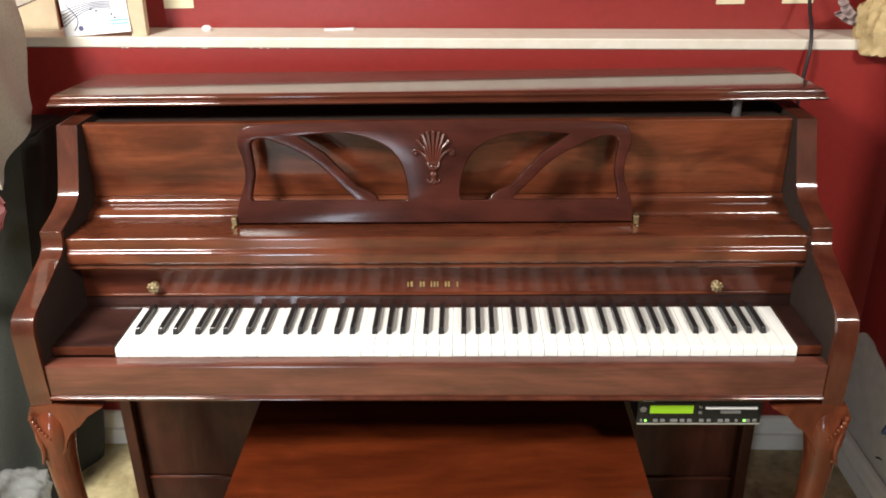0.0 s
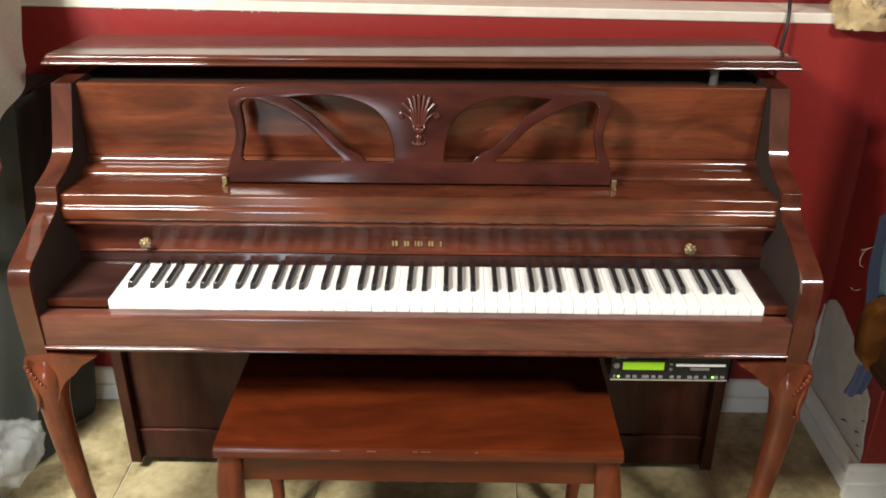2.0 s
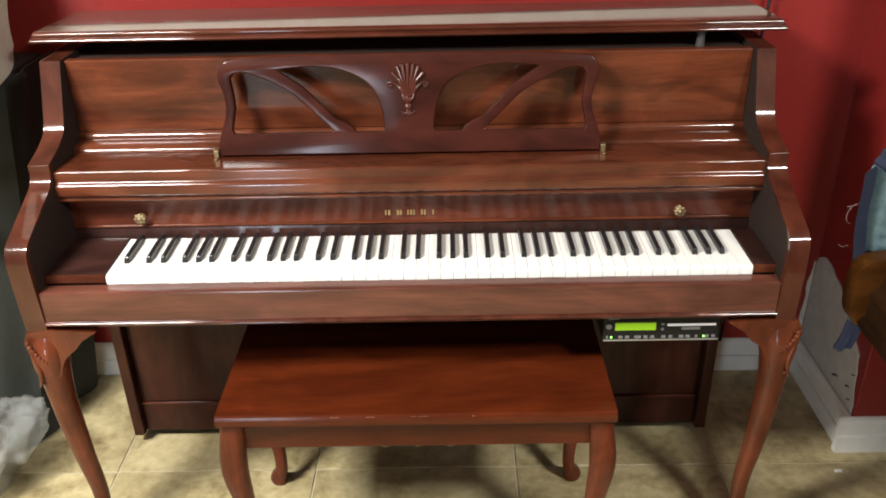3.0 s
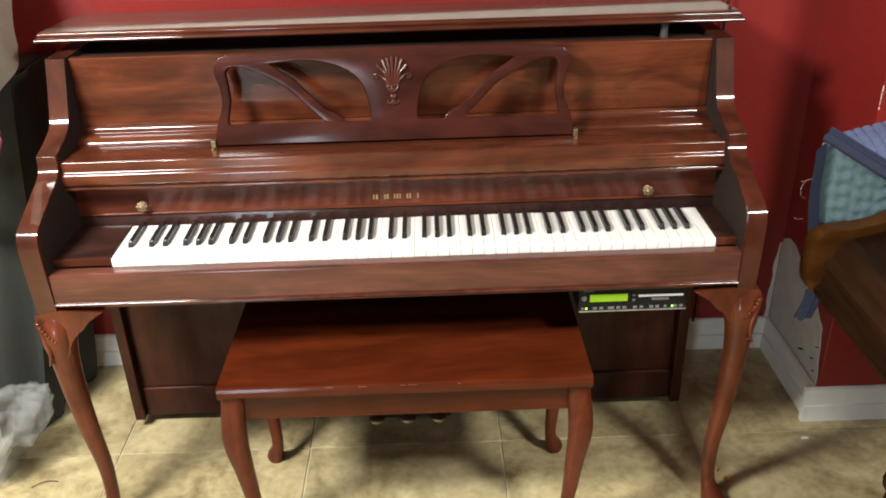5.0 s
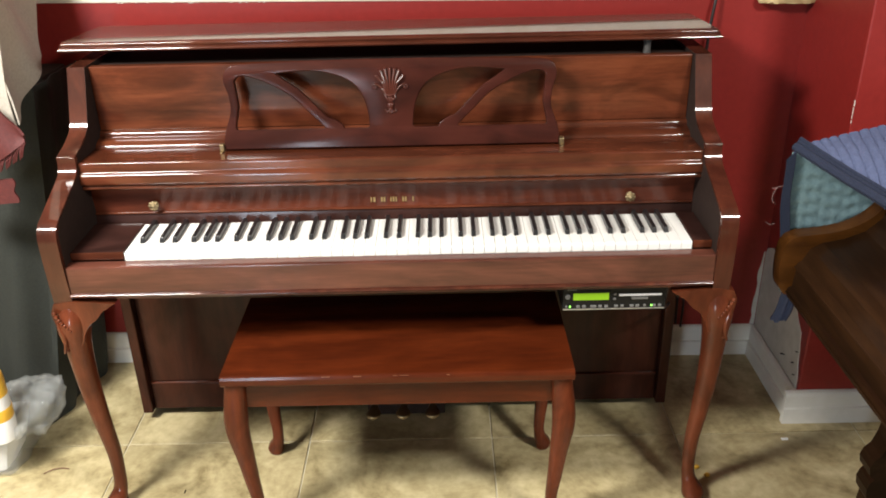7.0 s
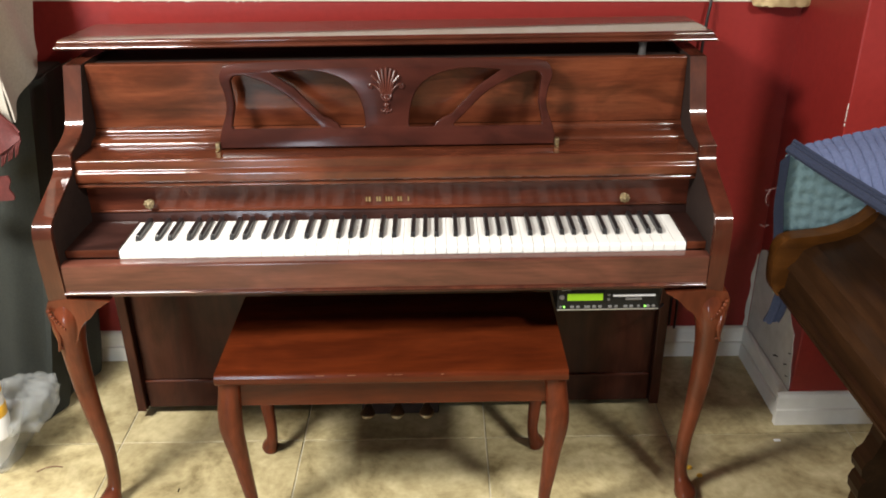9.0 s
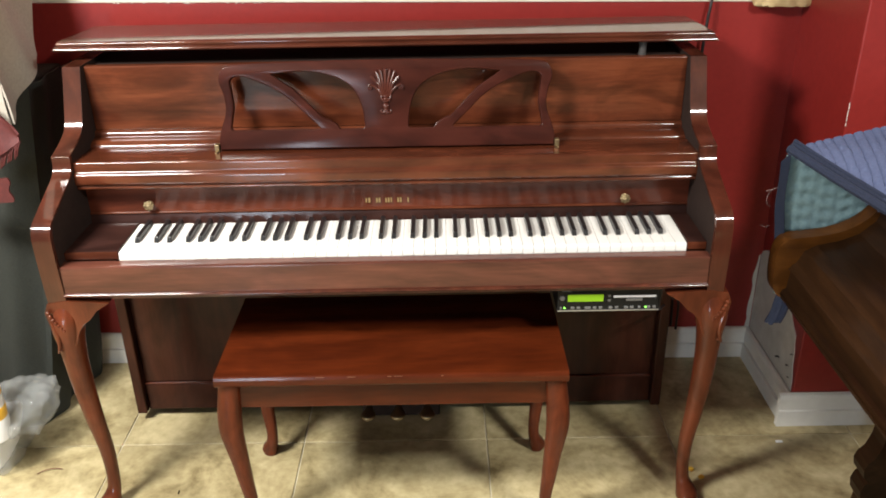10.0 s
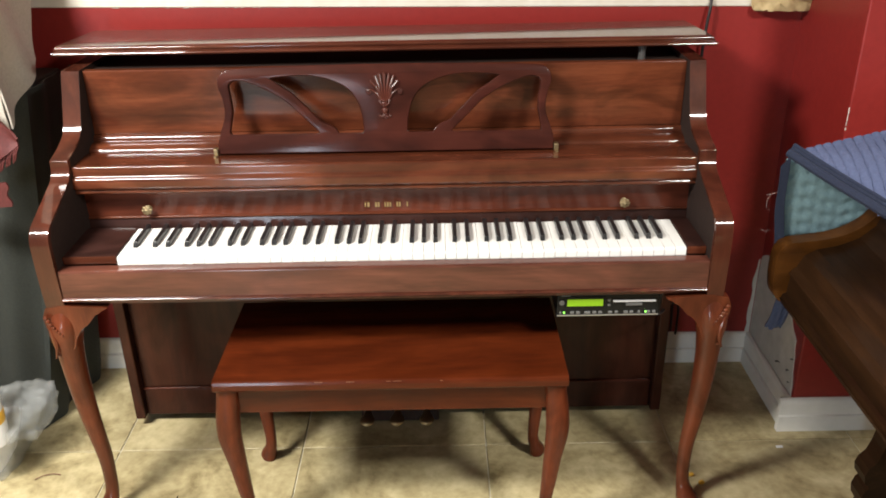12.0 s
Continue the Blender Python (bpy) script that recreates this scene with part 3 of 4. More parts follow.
random.seed(3)
first = None
for i in range(52):
    x = -0.6125 + PITCH * (i + 0.5)
    if first is None:
        first = key = part("white_key", white_key_mesh(), IVORY, piano)
    else:
        key = new("white_key", first.data)
        key.parent = piano
    key.location = (x, 0, random.uniform(-0.0004, 0.0003))
SHIFT = {"A": 0.002, "C": -0.0025, "D": 0.0025, "F": -0.003, "G": 0.0}
first = None
for i in range(51):
    n = NAMES[i % 7]
    if n not in SHIFT:
        continue
    x = -0.6125 + PITCH * (i + 1) + SHIFT[n]
    if first is None:
        bm = bmesh.new()
        lo = [bm.verts.new(p) for p in ((-0.0054, 0.0475, 0.7045), (0.0054, 0.0475, 0.7045), (0.0054, 0.150, 0.7045), (-0.0054, 0.150, 0.7045))]
        hi = [bm.verts.new(p) for p in ((-0.0044, 0.0535, 0.7165), (0.0044, 0.0535, 0.7165), (0.0044, 0.150, 0.7165), (-0.0044, 0.150, 0.7165))]
        bm.faces.new(lo[::-1])
        bm.faces.new(hi)
        for a in range(4):
            bm.faces.new((lo[a], lo[(a + 1) % 4], hi[(a + 1) % 4], hi[a]))
        bmesh.ops.bevel(bm, geom=bm.edges[:], offset=0.0011, segments=2, profile=0.5, affect="EDGES")
        first = key = part("black_key", bm, EBONY, piano)
    else:
        key = new("black_key", first.data)
        key.parent = piano
    key.location = (x, 0, 0)

# lid, held slightly open at the front
lid_prof = [(0.3260, 1.0655), (0.3228, 1.0660), (0.3208, 1.0676), (0.3200, 1.0698), (0.3208, 1.0720), (0.3228, 1.0735), (0.3265, 1.0740), (0.3280, 1.0750), (0.3275, 1.0770), (0.3262, 1.0785), (0.3256, 1.0808), (0.3262, 1.0832), (0.3282, 1.0852), (0.3315, 1.0864), (0.3375, 1.0868), (0.570, 1.0757), (0.570, 1.0552)]
bm = sweep(lid_prof, -0.806, 0.729, "x")
for v in bm.verts:  # the side edges step back like the front moulding
    v.co.x -= math.copysign(max(0.0, (v.co.z + 0.0477 * (v.co.y - 0.3375)) - 1.0680) * 0.6, v.co.x + 0.04)
part("lid", bm, LIDW, piano, smooth=True)
part("lid_prop", lathe([(0.009, 0), (0.0095, 0.002), (0.0085, 0.005), (0.0085, 0.017), (0.010, 0.019), (0.010, 0.0255)], Matrix.Translation((0.562, 0.345, 1.0300)) @ Matrix.Diagonal((1, 1, 1.45, 1))), plain("grey_rubber", (0.050, 0.047, 0.045), (0.085, 0.080, 0.076), rough=0.5, scale=90), piano, "small grey rubber lid stop", smooth=True)

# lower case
part("lower_panel", box(-0.7645, 0.6695, 0.362, 0.380, 0.1210, 0.602, 0.002), SHADEDW, piano)
part("bottom_rail", box(-0.7645, 0.6695, 0.356, 0.384, 0.030, 0.1165, 0.003), SHADEDW, piano)
part("rail_bead", sweep([(0.3615, 0.1165), (0.3560, 0.1168), (0.3545, 0.1178), (0.3545, 0.1192), (0.3560, 0.1202), (0.3615, 0.1205)], -0.7645, 0.6695), LIDW, piano, smooth=True)
part("pedal_box", box(-0.150, 0.070, 0.330, 0.3555, 0.012, 0.100, 0.004), DARKIN, piano)
for x in (-0.127, -0.045, 0.036):
    rows = [(0.355, 0.0075, 0.061), (0.310, 0.0080, 0.064), (0.285, 0.0120, 0.067), (0.268, 0.0185, 0.070), (0.256, 0.0205, 0.071), (0.247, 0.0190, 0.0705), (0.241, 0.0140, 0.069), (0.2385, 0.0060, 0.067)]
    bm = loft([(x, h, -y, w, 0.0048) for y, w, h in rows], 16)
    moved(bm, Matrix.Rotation(radians(90), 4, "X"))
    part("pedal", bm, BRASS, piano, "worn brass pedal", smooth=True)
for x in (-0.70, 0.60):
    part("caster", lathe([(0.016, -0.012), (0.020, -0.009), (0.020, 0.009), (0.016, 0.012)], Matrix.Translation((x, 0.48, 0.020)) @ Matrix.Rotation(radians(90), 4, "Y")), BLACKP, piano, smooth=True)


def piano_leg(x, out):
    """Cabriole leg with a bracket wing, a carved knee and a pad foot; out: +1 or -1, away from the piano's middle."""
    rings = [(0.0, 0.000, 0.6025, 0.026, 0.034), (0.001, -0.004, 0.585, 0.030, 0.036), (0.003, -0.010, 0.560, 0.034, 0.0405), (0.005, -0.012, 0.530, 0.0335, 0.0395),
             (0.007, -0.010, 0.490, 0.0275, 0.033), (0.009, -0.006, 0.430, 0.0245, 0.028), (0.008, -0.001, 0.350, 0.0225, 0.024), (0.003, 0.004, 0.260, 0.0195, 0.0205),
             (-0.005, 0.008, 0.170, 0.0165, 0.0175), (-0.005, 0.009, 0.100, 0.0150, 0.0155), (-0.003, 0.006, 0.062, 0.0160, 0.0165), (0.002, -0.002, 0.042, 0.0205, 0.0220),
             (0.007, -0.010, 0.028, 0.0255, 0.0275), (0.008, -0.012, 0.016, 0.0265, 0.0290), (0.007, -0.010, 0.006, 0.0235, 0.0255), (0.006, -0.009, 0.0, 0.0180, 0.0200)]
    fine = smooth_line(rings, 4)
    leg = part("leg", loft([(x + out * a, b, c, rx, ry) for a, b, c, rx, ry in fine], 24, 2.3), LEGW, piano, "curved mahogany leg with a carved knee", smooth=True, crease=60)
    wing = [(0.028, 0.6025), (-0.096, 0.6025), (-0.094, 0.596), (-0.085, 0.588), (-0.074, 0.582), (-0.066, 0.571), (-0.056, 0.560), (-0.043, 0.551), (-0.033, 0.538), (-0.024, 0.520), (-0.017, 0.500), (0.010, 0.480), (0.026, 0.520)]
    part("bracket", sweep([(x + out * a, c) for a, c in smooth_line(wing, 3, True)], -0.0375, 0.000, "y", bevel=0.008), LEGW, leg, smooth=True, even=True)
    def skin(dx, dz):
        """Front of the knee at dx from the leg's axis."""
        f = min(0.98, abs(dx - 0.004) / 0.0345)
        return min(-0.0385, -0.011 - 0.0405 * (1 - f ** 2.3) ** (1 / 2.3))

    for k in range(7):
        t = k / 6
        dx, dz = 0.027 - 0.030 * t, 0.583 - 0.040 * t
        part("carved_bead", ball((x + out * dx, skin(dx, dz) - 0.001, dz), 0.0054 - 0.0004 * k, (1, 0.8, 1)), LEGW, leg, smooth=True)
    curl = [(x + out * (0.027 - 0.012 * math.sin(3 * a)), skin(0.027 - 0.012 * math.sin(3 * a), 0) + 0.001, 0.566 - 0.085 * a) for a in [k / 14 for k in range(15)]]
    part("carved_leaf", tube(curl, 0.0038, 8, taper=lambda a: 0.5 + 0.7 * math.sin(math.pi * a)), LEGW, leg, smooth=True)
    part("carved_bead", ball((x + out * 0.018, -0.0385, 0.487), 0.0058), LEGW, leg, smooth=True)


piano_leg(-0.745, -1)
piano_leg(0.676, 1)

# music desk
HALF = [(-0.372, 0.0), (-0.374, 0.022), (-0.367, 0.050), (-0.358, 0.076), (-0.355, 0.098), (-0.359, 0.128), (-0.367, 0.152), (-0.367, 0.170), (-0.360, 0.183), (-0.347, 0.191), (-0.31, 0.1955), (-0.2, 0.1985), (-0.08, 0.2005)]
side = [HALF[0]] + smooth_line(HALF[1:], 4)
rim = side + [(-u, v) for u, v in reversed(side)]
H1 = [(-0.344, 0.155), (-0.337, 0.165), (-0.318, 0.1675), (-0.292, 0.159), (-0.258, 0.144), (-0.219, 0.119), (-0.183, 0.083), (-0.160, 0.060), (-0.147, 0.0465)]
H1B = [(-0.152, 0.0445), (-0.25, 0.0445), (-0.342, 0.0445), (-0.3455, 0.050), (-0.341, 0.075), (-0.337, 0.098), (-0.340, 0.126)]
hole1 = smooth_line(H1, 4) + H1B
H2A = [(-0.253, 0.171), (-0.212, 0.1755), (-0.168, 0.176), (-0.120, 0.166), (-0.084, 0.147), (-0.062, 0.118), (-0.051, 0.080), (-0.0485, 0.048)]
H2B = [(-0.052, 0.0445), (-0.104, 0.0445), (-0.110, 0.055), (-0.125, 0.065), (-0.143, 0.072), (-0.174, 0.105), (-0.204, 0.137), (-0.238, 0.160)]
hole2 = smooth_line(H2A, 4) + H2B
flip = lambda pts: [(-u, v) for u, v in reversed(pts)]
bm = cutout([rim, hole1, hole2, flip(hole1), flip(hole2)], 0.018, 0.0025)
LEAN_M = Matrix.Translation((-0.036, 0.2055, 0.8635)) @ Matrix.Rotation(radians(90 - 15.5), 4, "X")
desk = part("music_desk", moved(bm, LEAN_M @ Matrix.Diagonal((1.02, 0.975, 1, 1))), DESK, piano, "pierced and carved brown music desk", smooth=True)

# carved plume on the desk
crest = bmesh.new()
for foot, bend, tip, top in ((0.0, 0.0, 0.0, 0.1765), (0.0022, 0.006, 0.0110, 0.1755), (0.0044, 0.0115, 0.0205, 0.1715), (0.0066, 0.0165, 0.0290, 0.1600)):
    for sx in ((-1, 1) if tip else (1,)):
        pts = smooth_line([(sx * foot, 0.116, 0.0095), (sx * (foot + bend) / 2, 0.129, 0.0120), (sx * bend, 0.145, 0.0130), (sx * (bend + tip) / 2, (0.145 + top) / 2, 0.0125), (sx * tip, top, 0.0115)], 4)
        tube(pts, 0.0040, 8, crest, taper=lambda s: 0.42 + 0.58 * s)
        ball((sx * tip, top, 0.0115), 0.0042, (1, 0.9, 0.8), crest, 8)
for sx in (-1, 1):
    stem = smooth_line([(sx * 0.0085, 0.117, 0.0095), (sx * 0.0155, 0.130, 0.0120), (sx * 0.025, 0.1395, 0.0125), (sx * 0.0335, 0.1425, 0.0120)], 4)
    scroll = [(sx * (0.0335 + (0.0062 - 0.0004 * k) * math.cos(b)), 0.1365 + (0.0062 - 0.0004 * k) * math.sin(b), 0.0118) for k, b in enumerate([1.57 - k * 0.55 for k in range(12)])]
    tube(stem + scroll, 0.0025, 8, crest, taper=lambda s: 1.1 - 0.4 * s)
    ball((sx * 0.0335, 0.1365, 0.011), 0.0028, (1, 1, 0.8), crest, 8)
    tube(smooth_line([(sx * 0.001, 0.0845, 0.011), (sx * 0.006, 0.0800, 0.0115), (sx * 0.0108, 0.0815, 0.0110), (sx * 0.0112, 0.0860, 0.0105)], 4), 0.0023, 8, crest, taper=lambda s: 1.1 - 0.35 * s)
    tube(smooth_line([(sx * 0.0105, 0.1195, 0.0105), (sx * 0.0100, 0.1130, 0.0120), (sx * 0.0060, 0.1070, 0.0125), (0, 0.1045, 0.0125)], 4), 0.0019, 8, crest)
for y, r, wide, tall in ((0.1165, 0.0100, 1.05, 0.30), (0.1105, 0.0068, 1.15, 0.75), (0.1035, 0.0050, 1.1, 0.45), (0.0945, 0.0078, 1.0, 0.95), (0.0865, 0.0048, 1.2, 0.5), (0.0785, 0.0032, 1.0, 1.2)):
    ball((0, y, 0.0100), r, (wide, tall, 0.62), crest, 12)
part("carved_plume", moved(crest, LEAN_M @ Matrix.Diagonal((1.02, 0.975, 1, 1))), PLUMEW, desk, "raised carved plume ornament", smooth=True)
for sx in (-1, 1):
    x = -0.036 + sx * 0.386
    bm = box(x - 0.005, x + 0.005, 0.192, 0.208, 0.8615, 0.8790, 0.0015)
    box(x - 0.003, x + 0.003, 0.180, 0.192, 0.8615, 0.8650, 0.001, bm=bm)
    part("desk_hinge", bm, BRASS, piano, "small brass hinge")

# disk player hung under the keybed
unit = thing("disk_player", "black disk player with a green display under the keybed", "player", at=(0.451, -0.01, 0.60))
part("body", moved(box(-0.113, 0.113, 0.0, 0.22, -0.055, 0.0025, 0.002), Matrix.Identity(4)), BLACKP, unit)
part("display", box(-0.091, -0.012, -0.003, 0.0005, -0.0280, -0.0105, 0.001), LCD, unit, "bright green backlit display")
part("display_frame", box(-0.096, -0.007, -0.002, 0.0007, -0.034, -0.005, 0.001), BLACKP, unit)
part("disk_slot", box(0.010, 0.104, -0.003, 0.001, -0.019, -0.0145, 0.0008), DISKW, unit, "white edge of an inserted disk")
part("eject_button", box(0.038, 0.074, -0.004, 0.001, -0.0275, -0.0220, 0.0008), GREYP, unit)
part("trim_strip", box(-0.112, 0.112, -0.002, 0.001, -0.0525, -0.0505), SILVER, unit)
for k, (x, w) in enumerate(((-0.107, .004), (-0.083, .008), (-0.070, .008), (-0.052, .013), (-0.034, .008), (-0.021, .008), (0.001, .008), (0.015, .007), (0.035, .009), (0.048, .008), (0.066, .005), (0.085, .008), (0.098, .007))):
    part("button", box(x, x + w, -0.0035, 0.001, -0.0475, -0.0415, 0.0008), GREYP, unit)
for x in (-0.097, 0.083):
    part("indicator_led", ball((x, -0.001, -0.0445), 0.0022, seg=8), LED, unit, "lit green indicator")
part("print_bar", box(-0.104, -0.084, -0.0012, 0.001, -0.0035, -0.0018), GREYP, unit)
part("dial", lathe([(0.006, 0), (0.006, 0.003), (0.004, 0.004)], Matrix.Translation((-0.103, 0.0, -0.019)) @ Matrix.Rotation(radians(90), 4, "X")), GREYP, unit)
for z in (-0.014, -0.026):
    part("small_key", box(-0.002, 0.004, -0.003, 0.001, z - 0.003, z + 0.002, 0.0008), GREYP, unit)
lead = [(0.60, 0.10, 0.58), (0.615, 0.16, 0.50), (0.630, 0.22, 0.42), (0.66, 0.30, 0.37), (0.72, 0.42, 0.33), (0.78, 0.54, 0.25), (0.80, 0.60, 0.12)]
tagged(part("power_cord", tube(smooth_line(lead, 6), 0.0035), CABLE, smooth=True), "thin black power cord hanging behind the piano leg", "cable")


# ---------------------------------------------------------------- bench
bench = thing("piano_bench", "red-brown wooden piano bench with curved legs", "bench")
BX0, BX1, BY0, BY1, BZ = -0.410, 0.353, -0.133, 0.222, 0.468
top_prof = [(BY0 + 0.004, BZ - 0.026), (BY0, BZ - 0.021), (BY0, BZ - 0.008), (BY0 + 0.002, BZ - 0.002), (BY0 + 0.006, BZ), (BY1 - 0.006, BZ), (BY1, BZ - 0.006), (BY1, BZ - 0.021), (BY1 - 0.004, BZ - 0.026)]
part("seat_top", sweep(top_prof, BX0, BX1, "x", bevel=0.003), BENCH, bench, smooth=True, even=True)
random.seed(17)
for _ in range(5):
    x, w = random.uniform(BX0 + 0.01, BX1 - 0.03), random.uniform(0.004, 0.022)
    part("worn_edge", box(x, x + w, BY0 + 0.0005, BY0 + 0.0022, BZ - 0.0042 + random.uniform(0, 0.0008), BZ - 0.0024, 0.0003), WORN, bench)
for a in ((BX0 + 0.035, BX1 - 0.035, BY0 + 0.030, BY0 + 0.048), (BX0 + 0.035, BX1 - 0.035, BY1 - 0.048, BY1 - 0.030), (BX0 + 0.025, BX0 + 0.043, BY0 + 0.05, BY1 - 0.05), (BX1 - 0.043, BX1 - 0.025, BY0 + 0.05, BY1 - 0.05)):
    part("apron", box(*a, 0.368, BZ - 0.0265, 0.002), BENCH, bench)


def bench_leg(x, y, sx, sy):
    rings = [(-0.002, -0.002, 0.4410, 0.0235, 0.0235), (0.000, 0.000, 0.415, 0.024, 0.024), (0.003, 0.003, 0.385, 0.0250, 0.0250), (0.006, 0.006, 0.345, 0.0260, 0.0260), (0.006, 0.006, 0.300, 0.0245, 0.0245),
             (0.000, 0.000, 0.230, 0.0200, 0.0200), (-0.006, -0.006, 0.150, 0.0165, 0.0165), (-0.011, -0.011, 0.085, 0.0140, 0.0140), (-0.008, -0.008, 0.052, 0.0150, 0.0150), (-0.001, -0.001, 0.032, 0.0190, 0.0190),
             (0.003, 0.003, 0.018, 0.0205, 0.0205), (0.002, 0.002, 0.006, 0.0180, 0.0180), (0.001, 0.001, 0.0, 0.0140, 0.0140)]
    part("leg", loft([(x + sx * a, y + sy * b, c, rx, ry) for a, b, c, rx, ry in smooth_line(rings, 4)], 20, 2.6), BENCHLEG, bench, smooth=True)


for lx, sx in ((BX0 + 0.0225, -1), (BX1 - 0.0225, 1)):
    bench_leg(lx, BY0 + 0.032, sx, -1)
    bench_leg(lx, BY1 - 0.032, sx, 1)


# ---------------------------------------------------------------- things beside the piano, left
cab = thing("covered_cabinet", "tall cabinet under a black cloth cover beside the piano", "cabinet")


def cover(u, v):
    """Black cover: u runs round the front and the right side, v from the top down."""
    z = 0.97 * (1 - v) + 0.004
    # Upper bulge also widens the cloth to fill the shaded gap beside the piano.
    bulge = 0.05 + 0.145 * (1 - v) ** 0.8
    fold = (0.006 + 0.016 * v) * math.sin(u * 34 + 1.5 * math.sin(3 * v)) + 0.006 * math.sin(u * 71 + 2)
    if u < 0.72:
        return (-1.90 + (0.80 + bulge) * u / 0.72, 0.34 + fold + 0.03 * (1 - v), z)
    t = (u - 0.72) / 0.28
    return (-1.10 + bulge + 0.5 * fold + 0.05 * t * v ** 0.6, 0.34 + 0.03 * (1 - v) + 0.27 * t, z)


part("cover", sheet(cover, 90, 24, 0.004), BLACKCLOTH, cab, "black cloth cover hanging in loose folds", smooth=True)
part("top", box(-1.90, -0.925, 0.38, 0.62, 0.95, 0.972, 0.006), BLACKCLOTH, cab)


def canvas(u, v):
    """Pale cloth thrown over the cabinet, one corner hanging low."""
    x = -1.75 + u * 0.846 + 0.008 * math.sin(v * 9 + 3 * u)
    low = 0.913 - 0.03 * (1 - u)
    if v < 0.45:
        t = v / 0.45
        return (x, 0.60 - 0.34 * t, 1.262 + 0.02 * math.sin(5 * u + 2 * t) - 0.05 * t)
    t = (v - 0.45) / 0.55
    return (x, 0.26 + 0.012 * math.sin(u * 26 + 4 * t) * t * (1 - u ** 6), 1.212 + (low - 1.212) * t)


tagged(part("canvas_cloth", sheet(canvas, 60, 26, 0.004), BEIGECLOTH, smooth=True), "pale beige canvas cloth draped over the covered cabinet", "cloth")
def side_fall(u, v):
    """The same cloth's side fall, ending in a slanting hem."""
    top = 1.27
    low = 1.03 - 0.115 * u
    z = top + (low - top) * v
    return (-0.900 + 0.010 * math.sin(9 * u + 5 * v) - 0.012 * u, 0.46 - 0.20 * u, z)
tagged(part("canvas_cloth", sheet(side_fall, 24, 24, 0.004), BEIGECLOTH, smooth=True), "pale beige canvas cloth hanging with a slanting hem", "cloth")

runner = thing("fringed_cloth", "dark red velvet cloth with a hanging fringe", "cloth")


def velvet(u, v):
    high, low = 0.908 + 0.20 * v, 0.890 - 0.098 * v
    return (-0.870 - 0.16 * v - 0.004 * math.sin(3 * u), 0.205 + 0.008 * math.sin(6 * v + 3 * u) + 0.002 * math.sin(22 * v), high + (low - high) * u)


part("cloth", sheet(velvet, 10, 14, 0.005), REDCLOTH, runner, smooth=True)
random.seed(11)
for k in range(26):
    t = k / 25
    x, z = -0.870 - 0.13 * t, 0.891 - 0.080 * t
    d = random.uniform(-0.006, 0.004)
    part("fringe_strand", tube([(x, 0.203, z), (x - 0.006 + d * 0.4, 0.200, z - 0.016), (x - 0.012 + d, 0.202, z - 0.034)], 0.0017, 5), REDCLOTH, runner)


def velvet_low(u, v):
    return (-0.925 - 0.15 * v + 0.004 * math.sin(9 * u), 0.215, 0.800 - 0.060 * u - 0.01 * v)


part("lower_fold", sheet(velvet_low, 8, 8, 0.005), REDCLOTH, runner, smooth=True)

# bundle in plastic film on the floor
bundle = thing("plastic_wrapped_bundle", "white bundle wrapped in crinkled clear plastic film on the floor", "bundle", at=(-1.118, 0.19, 0))


def blob(rx, ry, rz, cz, seed, rough, seg=56, lean=(0.0, 0.0), boxy=0.45):
    bm = bmesh.new()
    bmesh.ops.create_uvsphere(bm, u_segments=seg, v_segments=seg // 2, radius=1)
    for v in bm.verts:
        d = v.co.normalized()
        n = 1 + rough * noise.fractal(d * 2.2 + Vector((seed, 0, 0)), 0.8, 2.2, 4) + rough * (0.35 - 0.8 * abs(noise.noise(d * 4.5 + Vector((seed, 4, 0)))) - 0.5 * abs(noise.noise(d * 10 + Vector((4, seed, 0)))))
        s = max(abs(d.x), abs(d.y), abs(d.z)) ** boxy
        v.co = Vector((d.x * rx * n / s, d.y * ry * n / s, cz + d.z * rz * n / s))
        v.co.z = max(v.co.z, 0.0)
        v.co.x += lean[0] * v.co.z
        v.co.y += lean[1] * v.co.z
    return bm


part("wrapped_base", moved(blob(0.078, 0.085, 0.085, 0.080, 3.0, 0.07, lean=(0.42, 0.0), boxy=0.85), Matrix.Translation((-0.022, 0, 0))), FILM, bundle, "milky crinkled plastic film", smooth=True, crease=120)
part("wrapped_top", moved(blob(0.076, 0.070, 0.064, 0.150, 8.0, 0.12, lean=(0.30, 0.05), boxy=0.6), Matrix.Translation((0.040, 0.02, 0))), FILM, bundle, "loose crinkled plastic film", smooth=True, crease=120)
part("film_tail", moved(blob(0.030, 0.022, 0.018, 0.212, 5.0, 0.22, lean=(0.2, 0.0)), Matrix.Translation((0.020, 0.02, 0))), FILM, bundle, "twisted end of the plastic film", smooth=True, crease=120)
part("white_pack", moved(blob(0.062, 0.062, 0.075, 0.080, 14.0, 0.07, lean=(0.25, 0), boxy=0.85), Matrix.Translation((-0.035, -0.008, 0))), PAPER, bundle, smooth=True)
bottle = thing("yellow_striped_bottle", "clear and white bottle with yellow bands in the bundle", "bottle", at=(-1.072, 0.115, 0.13))
TURN = Matrix.Rotation(radians(4), 4, "Y")
part("foot", lathe([(0.036, 0.0), (0.040, 0.004), (0.040, 0.060), (0.038, 0.066)], TURN), PAPER, bottle, smooth=True)
part("lower_band", lathe([(0.0385, 0.066), (0.0385, 0.096), (0.037, 0.099)], TURN), YELLOW, bottle, smooth=True)
part("middle", lathe([(0.0365, 0.099), (0.0345, 0.132), (0.034, 0.135)], TURN), PAPER, bottle, smooth=True)
